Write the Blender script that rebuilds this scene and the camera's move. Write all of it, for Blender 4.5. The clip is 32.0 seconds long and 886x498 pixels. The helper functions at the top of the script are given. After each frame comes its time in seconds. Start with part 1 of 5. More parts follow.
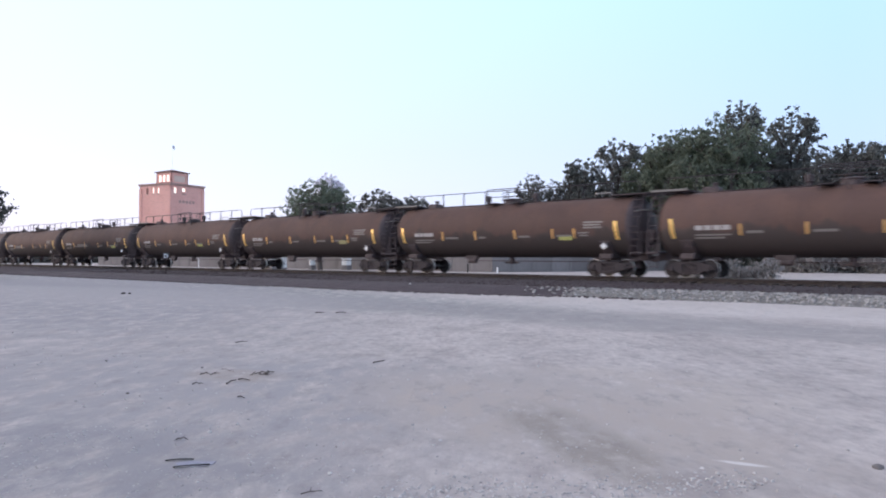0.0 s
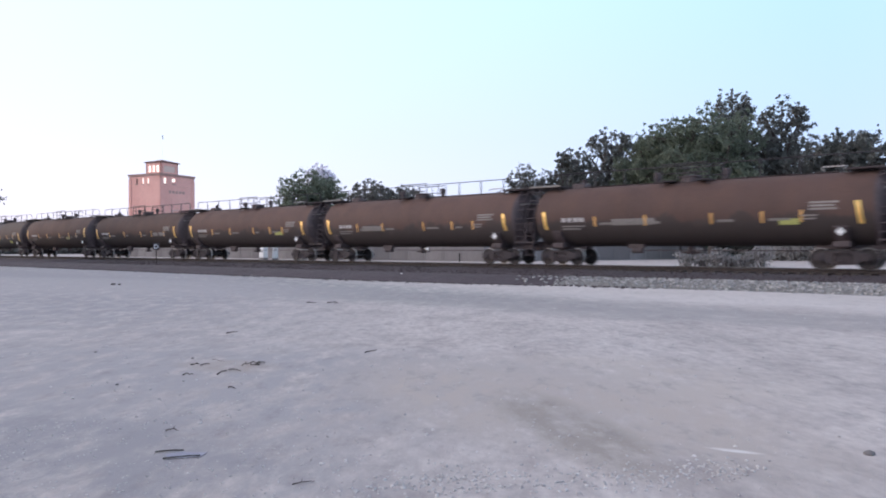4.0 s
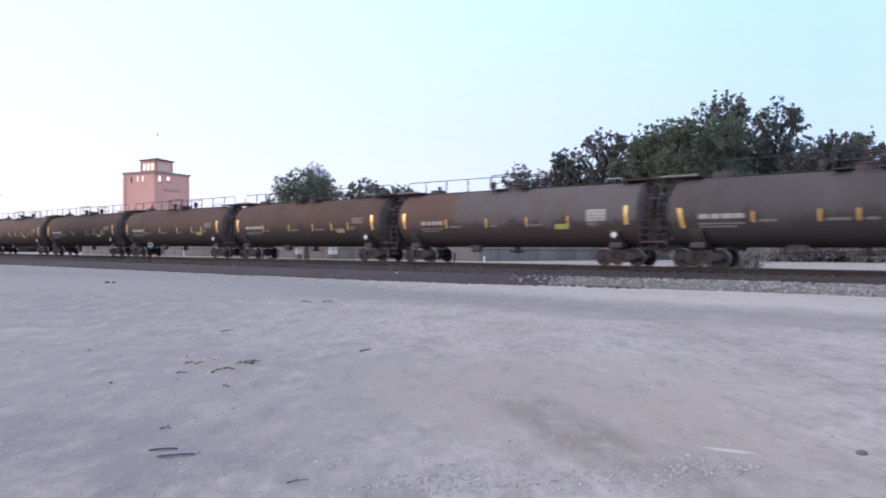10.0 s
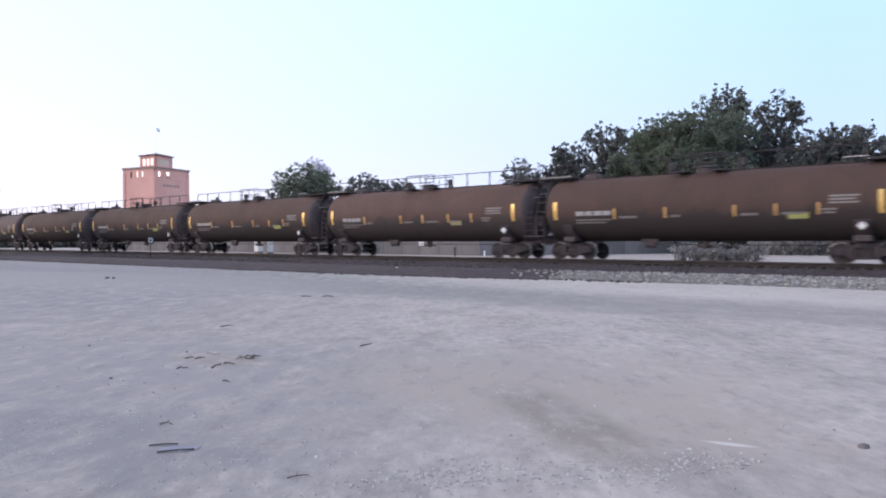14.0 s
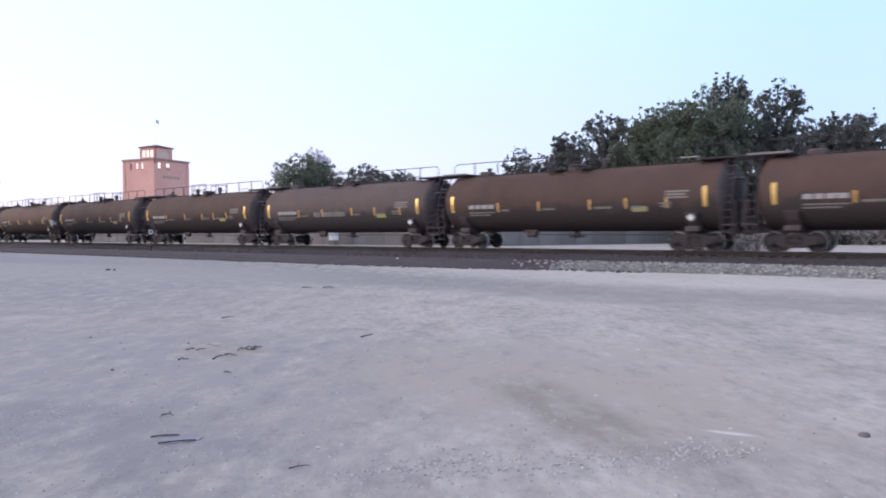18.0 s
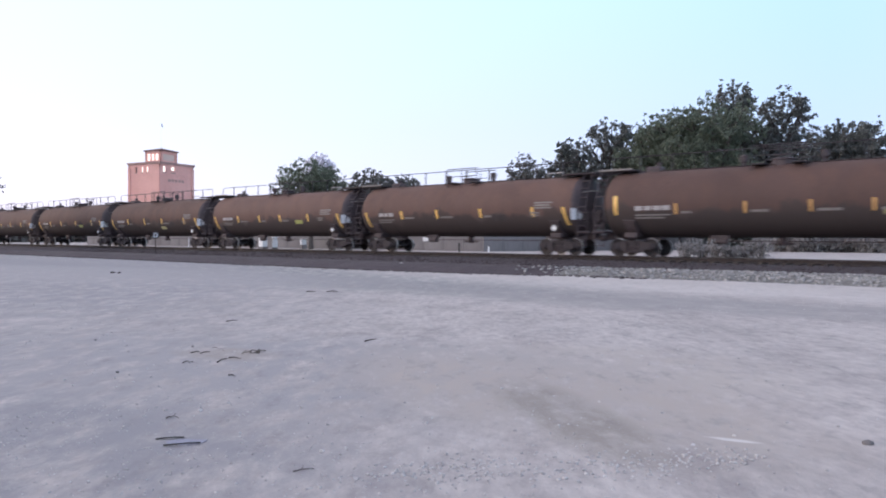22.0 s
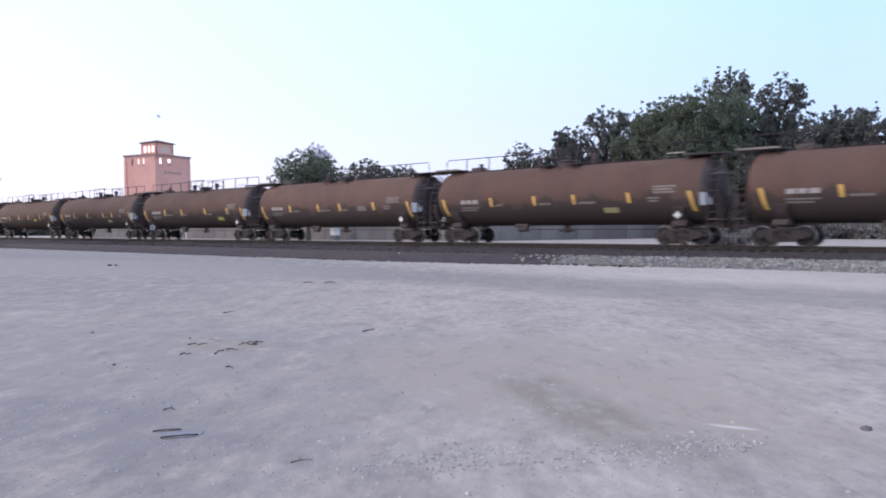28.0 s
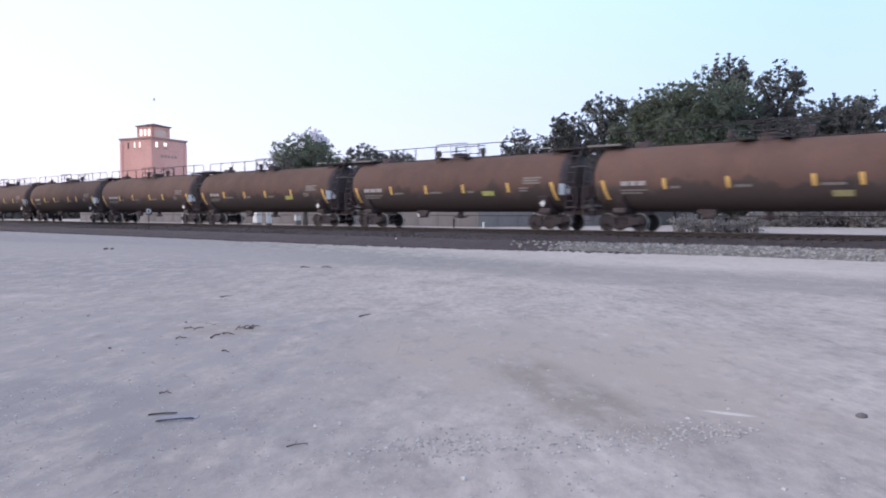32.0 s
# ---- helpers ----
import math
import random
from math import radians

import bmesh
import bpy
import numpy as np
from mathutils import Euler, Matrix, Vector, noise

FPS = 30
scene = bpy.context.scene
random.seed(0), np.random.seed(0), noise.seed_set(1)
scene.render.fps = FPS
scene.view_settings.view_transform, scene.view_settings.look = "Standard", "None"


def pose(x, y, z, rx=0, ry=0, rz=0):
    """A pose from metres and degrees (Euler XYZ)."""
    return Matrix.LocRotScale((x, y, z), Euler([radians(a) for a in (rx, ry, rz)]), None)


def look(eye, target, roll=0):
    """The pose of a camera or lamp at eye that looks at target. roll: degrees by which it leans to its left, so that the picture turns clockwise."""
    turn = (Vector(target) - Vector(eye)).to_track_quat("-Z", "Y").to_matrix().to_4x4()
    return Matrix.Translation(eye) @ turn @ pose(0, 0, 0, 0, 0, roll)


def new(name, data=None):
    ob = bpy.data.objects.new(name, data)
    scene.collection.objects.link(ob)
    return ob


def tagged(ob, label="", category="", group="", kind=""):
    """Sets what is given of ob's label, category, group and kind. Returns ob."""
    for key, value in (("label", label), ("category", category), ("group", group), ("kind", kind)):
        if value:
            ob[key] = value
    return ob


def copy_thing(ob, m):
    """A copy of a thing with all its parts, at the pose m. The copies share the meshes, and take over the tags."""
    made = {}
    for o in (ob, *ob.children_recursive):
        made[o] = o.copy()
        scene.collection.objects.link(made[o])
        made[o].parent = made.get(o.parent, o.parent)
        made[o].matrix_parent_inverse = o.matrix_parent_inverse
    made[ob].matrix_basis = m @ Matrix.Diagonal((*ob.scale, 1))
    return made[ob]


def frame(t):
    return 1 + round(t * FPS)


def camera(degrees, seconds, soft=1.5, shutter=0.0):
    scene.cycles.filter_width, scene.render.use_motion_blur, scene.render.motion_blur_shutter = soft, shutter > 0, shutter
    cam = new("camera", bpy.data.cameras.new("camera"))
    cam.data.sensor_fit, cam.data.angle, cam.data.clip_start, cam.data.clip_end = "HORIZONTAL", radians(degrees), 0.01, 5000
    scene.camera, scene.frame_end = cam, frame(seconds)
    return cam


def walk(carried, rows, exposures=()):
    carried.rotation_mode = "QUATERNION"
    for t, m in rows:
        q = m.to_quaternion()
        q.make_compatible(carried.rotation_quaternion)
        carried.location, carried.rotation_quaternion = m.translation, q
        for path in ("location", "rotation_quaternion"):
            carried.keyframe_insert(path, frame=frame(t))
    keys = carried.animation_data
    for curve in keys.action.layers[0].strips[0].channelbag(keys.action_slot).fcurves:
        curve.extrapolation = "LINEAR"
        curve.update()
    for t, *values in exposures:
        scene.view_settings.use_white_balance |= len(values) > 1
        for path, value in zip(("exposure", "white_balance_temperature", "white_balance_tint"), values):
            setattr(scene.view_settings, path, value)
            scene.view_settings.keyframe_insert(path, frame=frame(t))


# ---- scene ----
EYE = (0.0, 0.0, 1.5)


def turn(yaw, pitch, roll, dx, dy, dz):
    """The camera's pose: yaw from +Y towards +X, pitch up, roll to its left, in degrees; how far it sways from EYE, in metres."""
    return pose(EYE[0] + dx, EYE[1] + dy, EYE[2] + dz, 90 + pitch, 0, -yaw) @ pose(0, 0, 0, 0, 0, roll)


cam = camera(64.2, 32.0, soft=1.9, shutter=0.4)
ROWS = [
    (0, turn(-40.313, 0.806, 0.180, 0.037, -0.045, 0.016)), (0.5, turn(-40.112, 0.758, 0.050, 0.033, -0.042, 0.014)), (1, turn(-40.019, 0.584, 0.143, 0.024, -0.032, 0.013)),
    (1.5, turn(-39.943, 0.496, 0.183, 0.031, -0.039, 0.014)), (2, turn(-39.709, 0.638, 0.117, 0.027, -0.035, 0.013)), (2.5, turn(-39.681, 0.637, 0.122, 0.023, -0.028, 0.011)),
    (3, turn(-39.680, 0.379, 0.003, 0.027, -0.029, 0.012)), (3.5, turn(-39.624, 0.109, 0.039, 0.010, -0.016, 0.008)), (5.5, turn(-39.692, -0.240, -0.277, 0.006, -0.004, 0.005)),
    (6, turn(-39.592, -0.298, -0.281, 0.007, -0.007, 0.006)), (6.5, turn(-39.597, -0.231, -0.337, 0.008, 0.000, 0.005)), (7, turn(-39.511, -0.288, -0.327, 0.006, -0.001, 0.005)),
    (7.5, turn(-39.439, -0.421, -0.318, 0.003, 0.003, 0.004)), (8, turn(-39.443, -0.514, -0.139, 0.002, 0.005, 0.001)), (8.5, turn(-39.340, -0.625, -0.111, 0.005, 0.003, 0.002)),
    (9, turn(-39.262, -0.537, -0.057, 0.002, 0.006, 0.001)), (9.5, turn(-39.365, -0.359, 0.209, 0.003, -0.003, 0.004)), (10, turn(-39.246, -0.068, 0.194, 0.010, -0.014, 0.003)),
    (10.5, turn(-39.242, 0.259, 0.192, 0.015, -0.021, 0.006)), (11, turn(-39.227, 0.332, 0.230, 0.023, -0.024, 0.009)), (11.5, turn(-39.228, 0.333, 0.378, 0.017, -0.026, 0.007)),
    (12, turn(-38.943, 0.265, 0.207, 0.012, -0.017, 0.003)), (12.5, turn(-39.050, 0.077, -0.032, 0.015, -0.014, 0.003)), (13, turn(-39.161, -0.099, -0.172, 0.010, -0.006, 0.001)),
    (13.5, turn(-39.217, -0.272, -0.044, 0.009, -0.006, 0.003)), (14, turn(-39.260, -0.507, 0.027, -0.007, 0.006, -0.001)), (14.5, turn(-39.103, -0.797, -0.160, -0.005, 0.014, -0.003)),
    (16.5, turn(-39.269, -1.396, -0.274, -0.004, 0.018, -0.002)), (17, turn(-39.276, -1.330, -0.250, -0.009, 0.016, -0.004)), (17.5, turn(-39.336, -1.343, -0.236, -0.009, 0.017, -0.004)),
    (18, turn(-39.302, -1.263, -0.183, -0.012, 0.014, -0.003)), (18.5, turn(-39.478, -1.213, -0.091, -0.006, 0.007, -0.001)), (19, turn(-39.365, -1.069, -0.291, -0.003, 0.007, -0.002)),
    (19.5, turn(-39.489, -1.164, 0.105, -0.004, 0.004, -0.001)), (20, turn(-39.295, -0.951, -0.089, -0.006, 0.001, -0.002)), (20.5, turn(-39.432, -0.868, 0.045, -0.002, -0.005, -0.003)),
    (21, turn(-39.498, -0.785, 0.229, 0.003, -0.010, 0.001)), (21.5, turn(-39.510, -0.718, 0.290, 0.002, -0.011, 0.001)), (22, turn(-39.596, -0.855, 0.187, -0.003, -0.010, -0.002)),
    (22.5, turn(-39.633, -0.987, 0.182, 0.002, -0.012, 0.001)), (23, turn(-39.572, -1.106, 0.210, -0.014, 0.003, -0.003)), (23.5, turn(-39.613, -1.272, 0.207, -0.012, 0.002, -0.002)),
    (24, turn(-39.628, -1.279, 0.077, -0.008, 0.001, -0.004)), (24.5, turn(-39.541, -1.402, -0.128, -0.009, 0.009, -0.003)), (25, turn(-39.459, -1.542, -0.142, -0.012, 0.015, -0.005)),
    (25.5, turn(-39.335, -1.527, -0.152, -0.015, 0.017, -0.006)), (27.5, turn(-39.408, -1.766, -0.148, -0.016, 0.017, -0.010)), (28, turn(-39.422, -1.671, -0.291, -0.016, 0.021, -0.009)),
    (28.5, turn(-39.542, -1.757, -0.270, -0.021, 0.024, -0.009)), (29, turn(-39.529, -2.064, -0.257, -0.019, 0.026, -0.011)), (29.5, turn(-39.492, -2.182, -0.169, -0.018, 0.025, -0.012)),
    (30, turn(-39.521, -2.384, -0.222, -0.028, 0.033, -0.013)), (30.5, turn(-39.631, -2.479, -0.242, -0.030, 0.037, -0.014)), (31, turn(-39.522, -2.406, -0.123, -0.025, 0.031, -0.011)),
    (31.5, turn(-39.317, -2.707, 0.016, -0.028, 0.036, -0.015)), (32, turn(-39.172, -2.825, 0.076, -0.035, 0.040, -0.016)),
]

EXPOSURES = [(0, 1.05, 6500, 9.2), (32, 1.08, 6500, 10.9)]
walk(cam, ROWS, EXPOSURES)

# ---- light: dusk, a low veiled sun behind the camera, towards -X ----
SUN_AZIMUTH, SUN_HEIGHT = -133.0, 21.0
world = bpy.data.worlds.new("dusk_sky")
scene.world = world
world.use_nodes = True
wn = world.node_tree.nodes
wl = world.node_tree.links
sky = wn.new("ShaderNodeTexSky")
sky.sky_type = "NISHITA"
sky.sun_disc = False
sky.sun_elevation = radians(SUN_HEIGHT)
sky.sun_rotation = radians(SUN_AZIMUTH)
sky.air_density, sky.dust_density, sky.ozone_density = 1.0, 1.9, 1.3
background = wn["Background"]
tint = wn.new("ShaderNodeMix")
tint.data_type, tint.blend_type = "RGBA", "MULTIPLY"
tint.inputs[0].default_value = 1.0
tint.inputs[7].default_value = (1.03, 0.99, 0.99, 1)
wl.new(sky.outputs[0], tint.inputs[6])
# dusk haze: lavender at the horizon, cyan above it, paler blue overhead, blended with the clear sky
height = wn.new("ShaderNodeSeparateXYZ")
wl.new(wn.new("ShaderNodeTexCoord").outputs["Generated"], height.inputs[0])
haze = wn.new("ShaderNodeValToRGB")
while len(haze.color_ramp.elements) < 5:
    haze.color_ramp.elements.new(0.5)
for k, (p, c) in zip(haze.color_ramp.elements, ((0.0, (0.67, 0.67, 0.92)), (0.15, (0.64, 0.72, 0.95)), (0.37, (0.63, 0.878, 0.97)), (0.62, (0.70, 0.65, 0.73)), (1.0, (0.66, 0.56, 0.62)))):
    k.position, k.color = p, (*c, 1)
wl.new(height.outputs["Z"], haze.inputs[0])
scaled = wn.new("ShaderNodeMix")
scaled.data_type, scaled.blend_type = "RGBA", "MULTIPLY"
scaled.inputs[0].default_value = 1.0
scaled.inputs[7].default_value = (5.2, 5.2, 5.2, 1)
# whiter towards the sunset at -X, bluer towards the far side
aside = wn.new("ShaderNodeValToRGB")
for k, (p, c) in zip(aside.color_ramp.elements, ((0.05, (1.13, 1.07, 1.04)), (0.9, (0.72, 0.83, 0.965)))):
    k.position, k.color = p, (*c, 1)
spread = wn.new("ShaderNodeMapRange")
spread.inputs["From Min"].default_value, spread.inputs["From Max"].default_value = -0.95, -0.1
wl.new(height.outputs["X"], spread.inputs[0])
wl.new(spread.outputs[0], aside.inputs[0])
sided = wn.new("ShaderNodeMix")
sided.data_type, sided.blend_type = "RGBA", "MULTIPLY"
sided.inputs[0].default_value = 1.0
wl.new(haze.outputs[0], sided.inputs[6])
wl.new(aside.outputs[0], sided.inputs[7])
wl.new(sided.outputs[2], scaled.inputs[6])
blend = wn.new("ShaderNodeMix")
blend.data_type = "RGBA"
blend.inputs[0].default_value = 0.8
wl.new(tint.outputs[2], blend.inputs[6])
wl.new(scaled.outputs[2], blend.inputs[7])
wl.new(blend.outputs[2], background.inputs["Color"])
background.inputs["Strength"].default_value = 0.130
sun = new("sun", bpy.data.lights.new("sun", "SUN"))
sun.data.energy, sun.data.angle, sun.data.color = 0.36, radians(24), (1.0, 0.79, 0.71)
sun_way = Vector((math.sin(radians(SUN_AZIMUTH)), math.cos(radians(SUN_AZIMUTH)), math.tan(radians(SUN_HEIGHT))))
sun.matrix_world = look(sun_way * 200, (0, 0, 0))


# ---- materials ----
class Nodes:
    def __init__(self, name, rough=0.8, metal=0.0):
        self.mat = bpy.data.materials.new(name)
        self.mat.use_nodes = True
        self.n, self.l = self.mat.node_tree.nodes, self.mat.node_tree.links
        self.b = self.n["Principled BSDF"]
        self.b.inputs["Roughness"].default_value = rough
        self.b.inputs["Metallic"].default_value = metal
        self.where = self.n.new("ShaderNodeTexCoord").outputs["Object"]

    def noise(self, scale, detail=6.0, rough=0.6, stretch=None, where=None):
        v = where or self.where
        if stretch:
            m = self.n.new("ShaderNodeMapping")
            m.inputs["Scale"].default_value = stretch
            self.l.new(v, m.inputs[0])
            v = m.outputs[0]
        t = self.n.new("ShaderNodeTexNoise")
        t.inputs["Scale"].default_value, t.inputs["Detail"].default_value, t.inputs["Roughness"].default_value = scale, detail, rough
        self.l.new(v, t.inputs["Vector"])
        return t.outputs["Fac"]

    def ramp(self, fac, *stops):
        r = self.n.new("ShaderNodeValToRGB")
        e = r.color_ramp.elements
        while len(e) < len(stops):
            e.new(0.5)
        for k, (p, c) in zip(e, stops):
            k.position, k.color = p, (*c, 1)
        self.l.new(fac, r.inputs[0])
        return r.outputs[0]

    def mix(self, fac, a, b, kind="MIX"):
        m = self.n.new("ShaderNodeMix")
        m.data_type, m.blend_type = "RGBA", kind
        for v, s in ((fac, m.inputs[0]), (a, m.inputs[6]), (b, m.inputs[7])):
            if isinstance(v, (int, float)):
                s.default_value = v
            elif isinstance(v, tuple):
                s.default_value = (*v, 1)
            else:
                self.l.new(v, s)
        return m.outputs[2]

    def colour(self, c):
        if isinstance(c, tuple):
            self.b.inputs["Base Color"].default_value = (*c, 1)
        else:
            self.l.new(c, self.b.inputs["Base Color"])
        return self

    def rough(self, fac, lo, hi):
        m = self.n.new("ShaderNodeMapRange")
        m.inputs["To Min"].default_value, m.inputs["To Max"].default_value = lo, hi
        self.l.new(fac, m.inputs[0])
        self.l.new(m.outputs[0], self.b.inputs["Roughness"])

    def bump(self, fac, strength=0.3, depth=0.02):
        m = self.n.new("ShaderNodeBump")
        m.inputs["Strength"].default_value, m.inputs["Distance"].default_value = strength, depth
        self.l.new(fac, m.inputs["Height"])
        self.l.new(m.outputs[0], self.b.inputs["Normal"])

    def chance(self):
        return self.n.new("ShaderNodeObjectInfo").outputs["Random"]

    def island(self):
        return self.n.new("ShaderNodeNewGeometry").outputs["Random Per Island"]


def grainy(name, a, b, scale=6.0, rough=0.8, metal=0.0, bump=0.2, depth=0.01, fine=40.0, stretch=None):
    """A surface that wanders between two colours at a coarse scale and is speckled at a fine one."""
    s = Nodes(name, rough, metal)
    big, small = s.noise(scale, stretch=stretch), s.noise(fine, 3.0)
    c = s.ramp(big, (0.3, a), (0.7, b))
    dark = tuple(v * 0.6 for v in a)
    s.colour(s.mix(s.ramp(small, (0.45, (0, 0, 0)), (0.75, (0.6, 0.6, 0.6))), c, dark))
    s.rough(small, max(rough - 0.12, 0.05), min(rough + 0.1, 1))
    s.bump(small, bump, depth)
    return s.mat


def glowing(name, c, power):
    s = Nodes(name, 0.4)
    s.colour(c)
    s.b.inputs["Emission Color"].default_value = (*c, 1)
    s.b.inputs["Emission Strength"].default_value = power
    return s.mat


def ground_material():
    s = Nodes("pale_caliche", 0.95)
    # soil mottling is stretched slantwise, along the camera's line of view
    slant = s.n.new("ShaderNodeMapping")
    slant.inputs["Rotation"].default_value = (0, 0, radians(-39))
    s.l.new(s.where, slant.inputs[0])
    slant, along = slant.outputs[0], (1, 0.5, 1)
    big, mid, fine, grit = s.noise(0.1, 5), s.noise(0.55, 8, 0.62, along, slant), s.noise(3.2, 8, 0.7, along, slant), s.noise(38, 4, 0.7)
    c = s.ramp(mid, (0.3, (0.330, 0.307, 0.307)), (0.5, (0.402, 0.376, 0.374)), (0.7, (0.455, 0.428, 0.424)))
    c = s.mix(s.ramp(big, (0.45, (0, 0, 0)), (0.7, (0.45, 0.45, 0.45))), c, (0.351, 0.334, 0.336))
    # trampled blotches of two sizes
    c = s.mix(1.0, c, s.ramp(s.noise(1.5, 7, 0.66, along, slant), (0.34, (0.80, 0.79, 0.80)), (0.5, (1.0, 1.0, 1.0)), (0.68, (1.09, 1.09, 1.08))), "MULTIPLY")
    c = s.mix(1.0, c, s.ramp(s.noise(7.5, 8, 0.7, along, slant), (0.34, (0.80, 0.79, 0.80)), (0.64, (1.11, 1.11, 1.10))), "MULTIPLY")
    # a worn lane parallel to the track, between paler dust that thins out towards -X
    split = s.n.new("ShaderNodeSeparateXYZ")
    s.l.new(s.where, split.inputs[0])
    wob = s.n.new("ShaderNodeMath")
    wob.operation, wob.inputs[1].default_value = "MULTIPLY_ADD", 5.0
    s.l.new(s.noise(0.16, 7, 0.62), wob.inputs[0])
    s.l.new(split.outputs["Y"], wob.inputs[2])
    span = s.n.new("ShaderNodeMapRange")
    span.inputs["From Min"].default_value, span.inputs["From Max"].default_value = 10.0, 32.0
    s.l.new(wob.outputs[0], span.inputs[0])
    reach = s.n.new("ShaderNodeMapRange")
    reach.inputs["From Min"].default_value, reach.inputs["From Max"].default_value = -34.0, -12.0
    s.l.new(split.outputs["X"], reach.inputs[0])
    lane = s.ramp(span.outputs[0], (0.28, (0, 0, 0)), (0.35, (0.8, 0.8, 0.8)), (0.46, (0.8, 0.8, 0.8)), (0.51, (0, 0, 0)))
    c = s.mix(s.mix(1.0, lane, s.ramp(s.noise(0.9, 7, 0.65), (0.3, (0.35, 0.35, 0.35)), (0.55, (1, 1, 1))), "MULTIPLY"), c, (0.262, 0.249, 0.257))
    dust = s.mix(1.0, s.ramp(span.outputs[0], (0.5, (0, 0, 0)), (0.57, (0.6, 0.6, 0.6)), (0.8, (0.5, 0.5, 0.5)), (0.9, (0.1, 0.1, 0.1))), reach.outputs[0], "MULTIPLY")
    c = s.mix(dust, c, (0.500, 0.480, 0.474))
    # brownish soil where the dust has been scuffed away, greyer patches towards -X
    for place, turn_, size, tone in (((-46, 19.5, 0), -4, (44.0, 7.5, 1), (0.205, 0.214, 0.226)), ((-4.6, 6.5, 0), 39, (3.9, 2.5, 1), (0.385, 0.352, 0.334)), ((-36, 15.5, 0), -23, (34.0, 9.0, 1), (0.25, 0.247, 0.27)), ((-31.06, 13.06, 0), 12, (17.0, 6.0, 1), (0.30, 0.29, 0.305)), ((-8.62, 3.38, 0), 35, (7.5, 3.6, 1), (0.285, 0.279, 0.298)), ((-6.2, 1.6, 0), 25, (4.2, 1.7, 1), (0.25, 0.247, 0.268)), ((-3.7, 5.9, 0), -12, (3.3, 1.6, 1), (0.362, 0.328, 0.312)), ((-3.05, 5.38, 0), -38, (1.8, 0.55, 1), (0.268, 0.244, 0.228)), ((-7.9, 5.2, 0), 15, (0.9, 0.5, 1), (0.3, 0.272, 0.26)), ((-1.70, 5.49, 0), 4, (0.24, 0.06, 1), (0.54, 0.525, 0.525))):
        m = s.n.new("ShaderNodeMapping")
        m.vector_type = "TEXTURE"
        m.inputs["Location"].default_value = place
        m.inputs["Rotation"].default_value = (0, 0, radians(turn_))
        m.inputs["Scale"].default_value = size
        s.l.new(s.where, m.inputs[0])
        g = s.n.new("ShaderNodeTexGradient")
        g.gradient_type = "SPHERICAL"
        s.l.new(m.outputs[0], g.inputs[0])
        amount = s.n.new("ShaderNodeMath")
        amount.operation = "MULTIPLY"
        s.l.new(s.ramp(g.outputs["Fac"], (0.0, (0, 0, 0)), (0.42, (1, 1, 1))), amount.inputs[0])
        s.l.new(s.ramp(s.noise(2.6, 9, 0.7, along, slant), (0.36, (0, 0, 0)), (0.56, (1, 1, 1))), amount.inputs[1])
        c = s.mix(amount.outputs[0], c, tone)
    c = s.mix(1.0, c, (1.28, 1.245, 1.205), "MULTIPLY")
    c = s.mix(s.ramp(fine, (0.54, (0, 0, 0)), (0.74, (0.6, 0.6, 0.6))), c, (0.225, 0.208, 0.214))
    # scattered dark crumbs and pale scuffs
    c = s.mix(s.ramp(s.noise(2.3, 9, 0.75), (0.66, (0, 0, 0)), (0.72, (0.5, 0.5, 0.5))), c, (0.17, 0.155, 0.16))
    c = s.mix(s.ramp(s.noise(1.1, 9, 0.75), (0.64, (0, 0, 0)), (0.74, (0.6, 0.6, 0.6))), c, (0.56, 0.54, 0.54))
    c = s.mix(s.ramp(grit, (0.58, (0, 0, 0)), (0.72, (0.4, 0.4, 0.4))), c, (0.559, 0.533, 0.546))
    s.colour(c)
    s.bump(s.mix(0.5, fine, grit), 0.6, 0.03)
    return s.mat


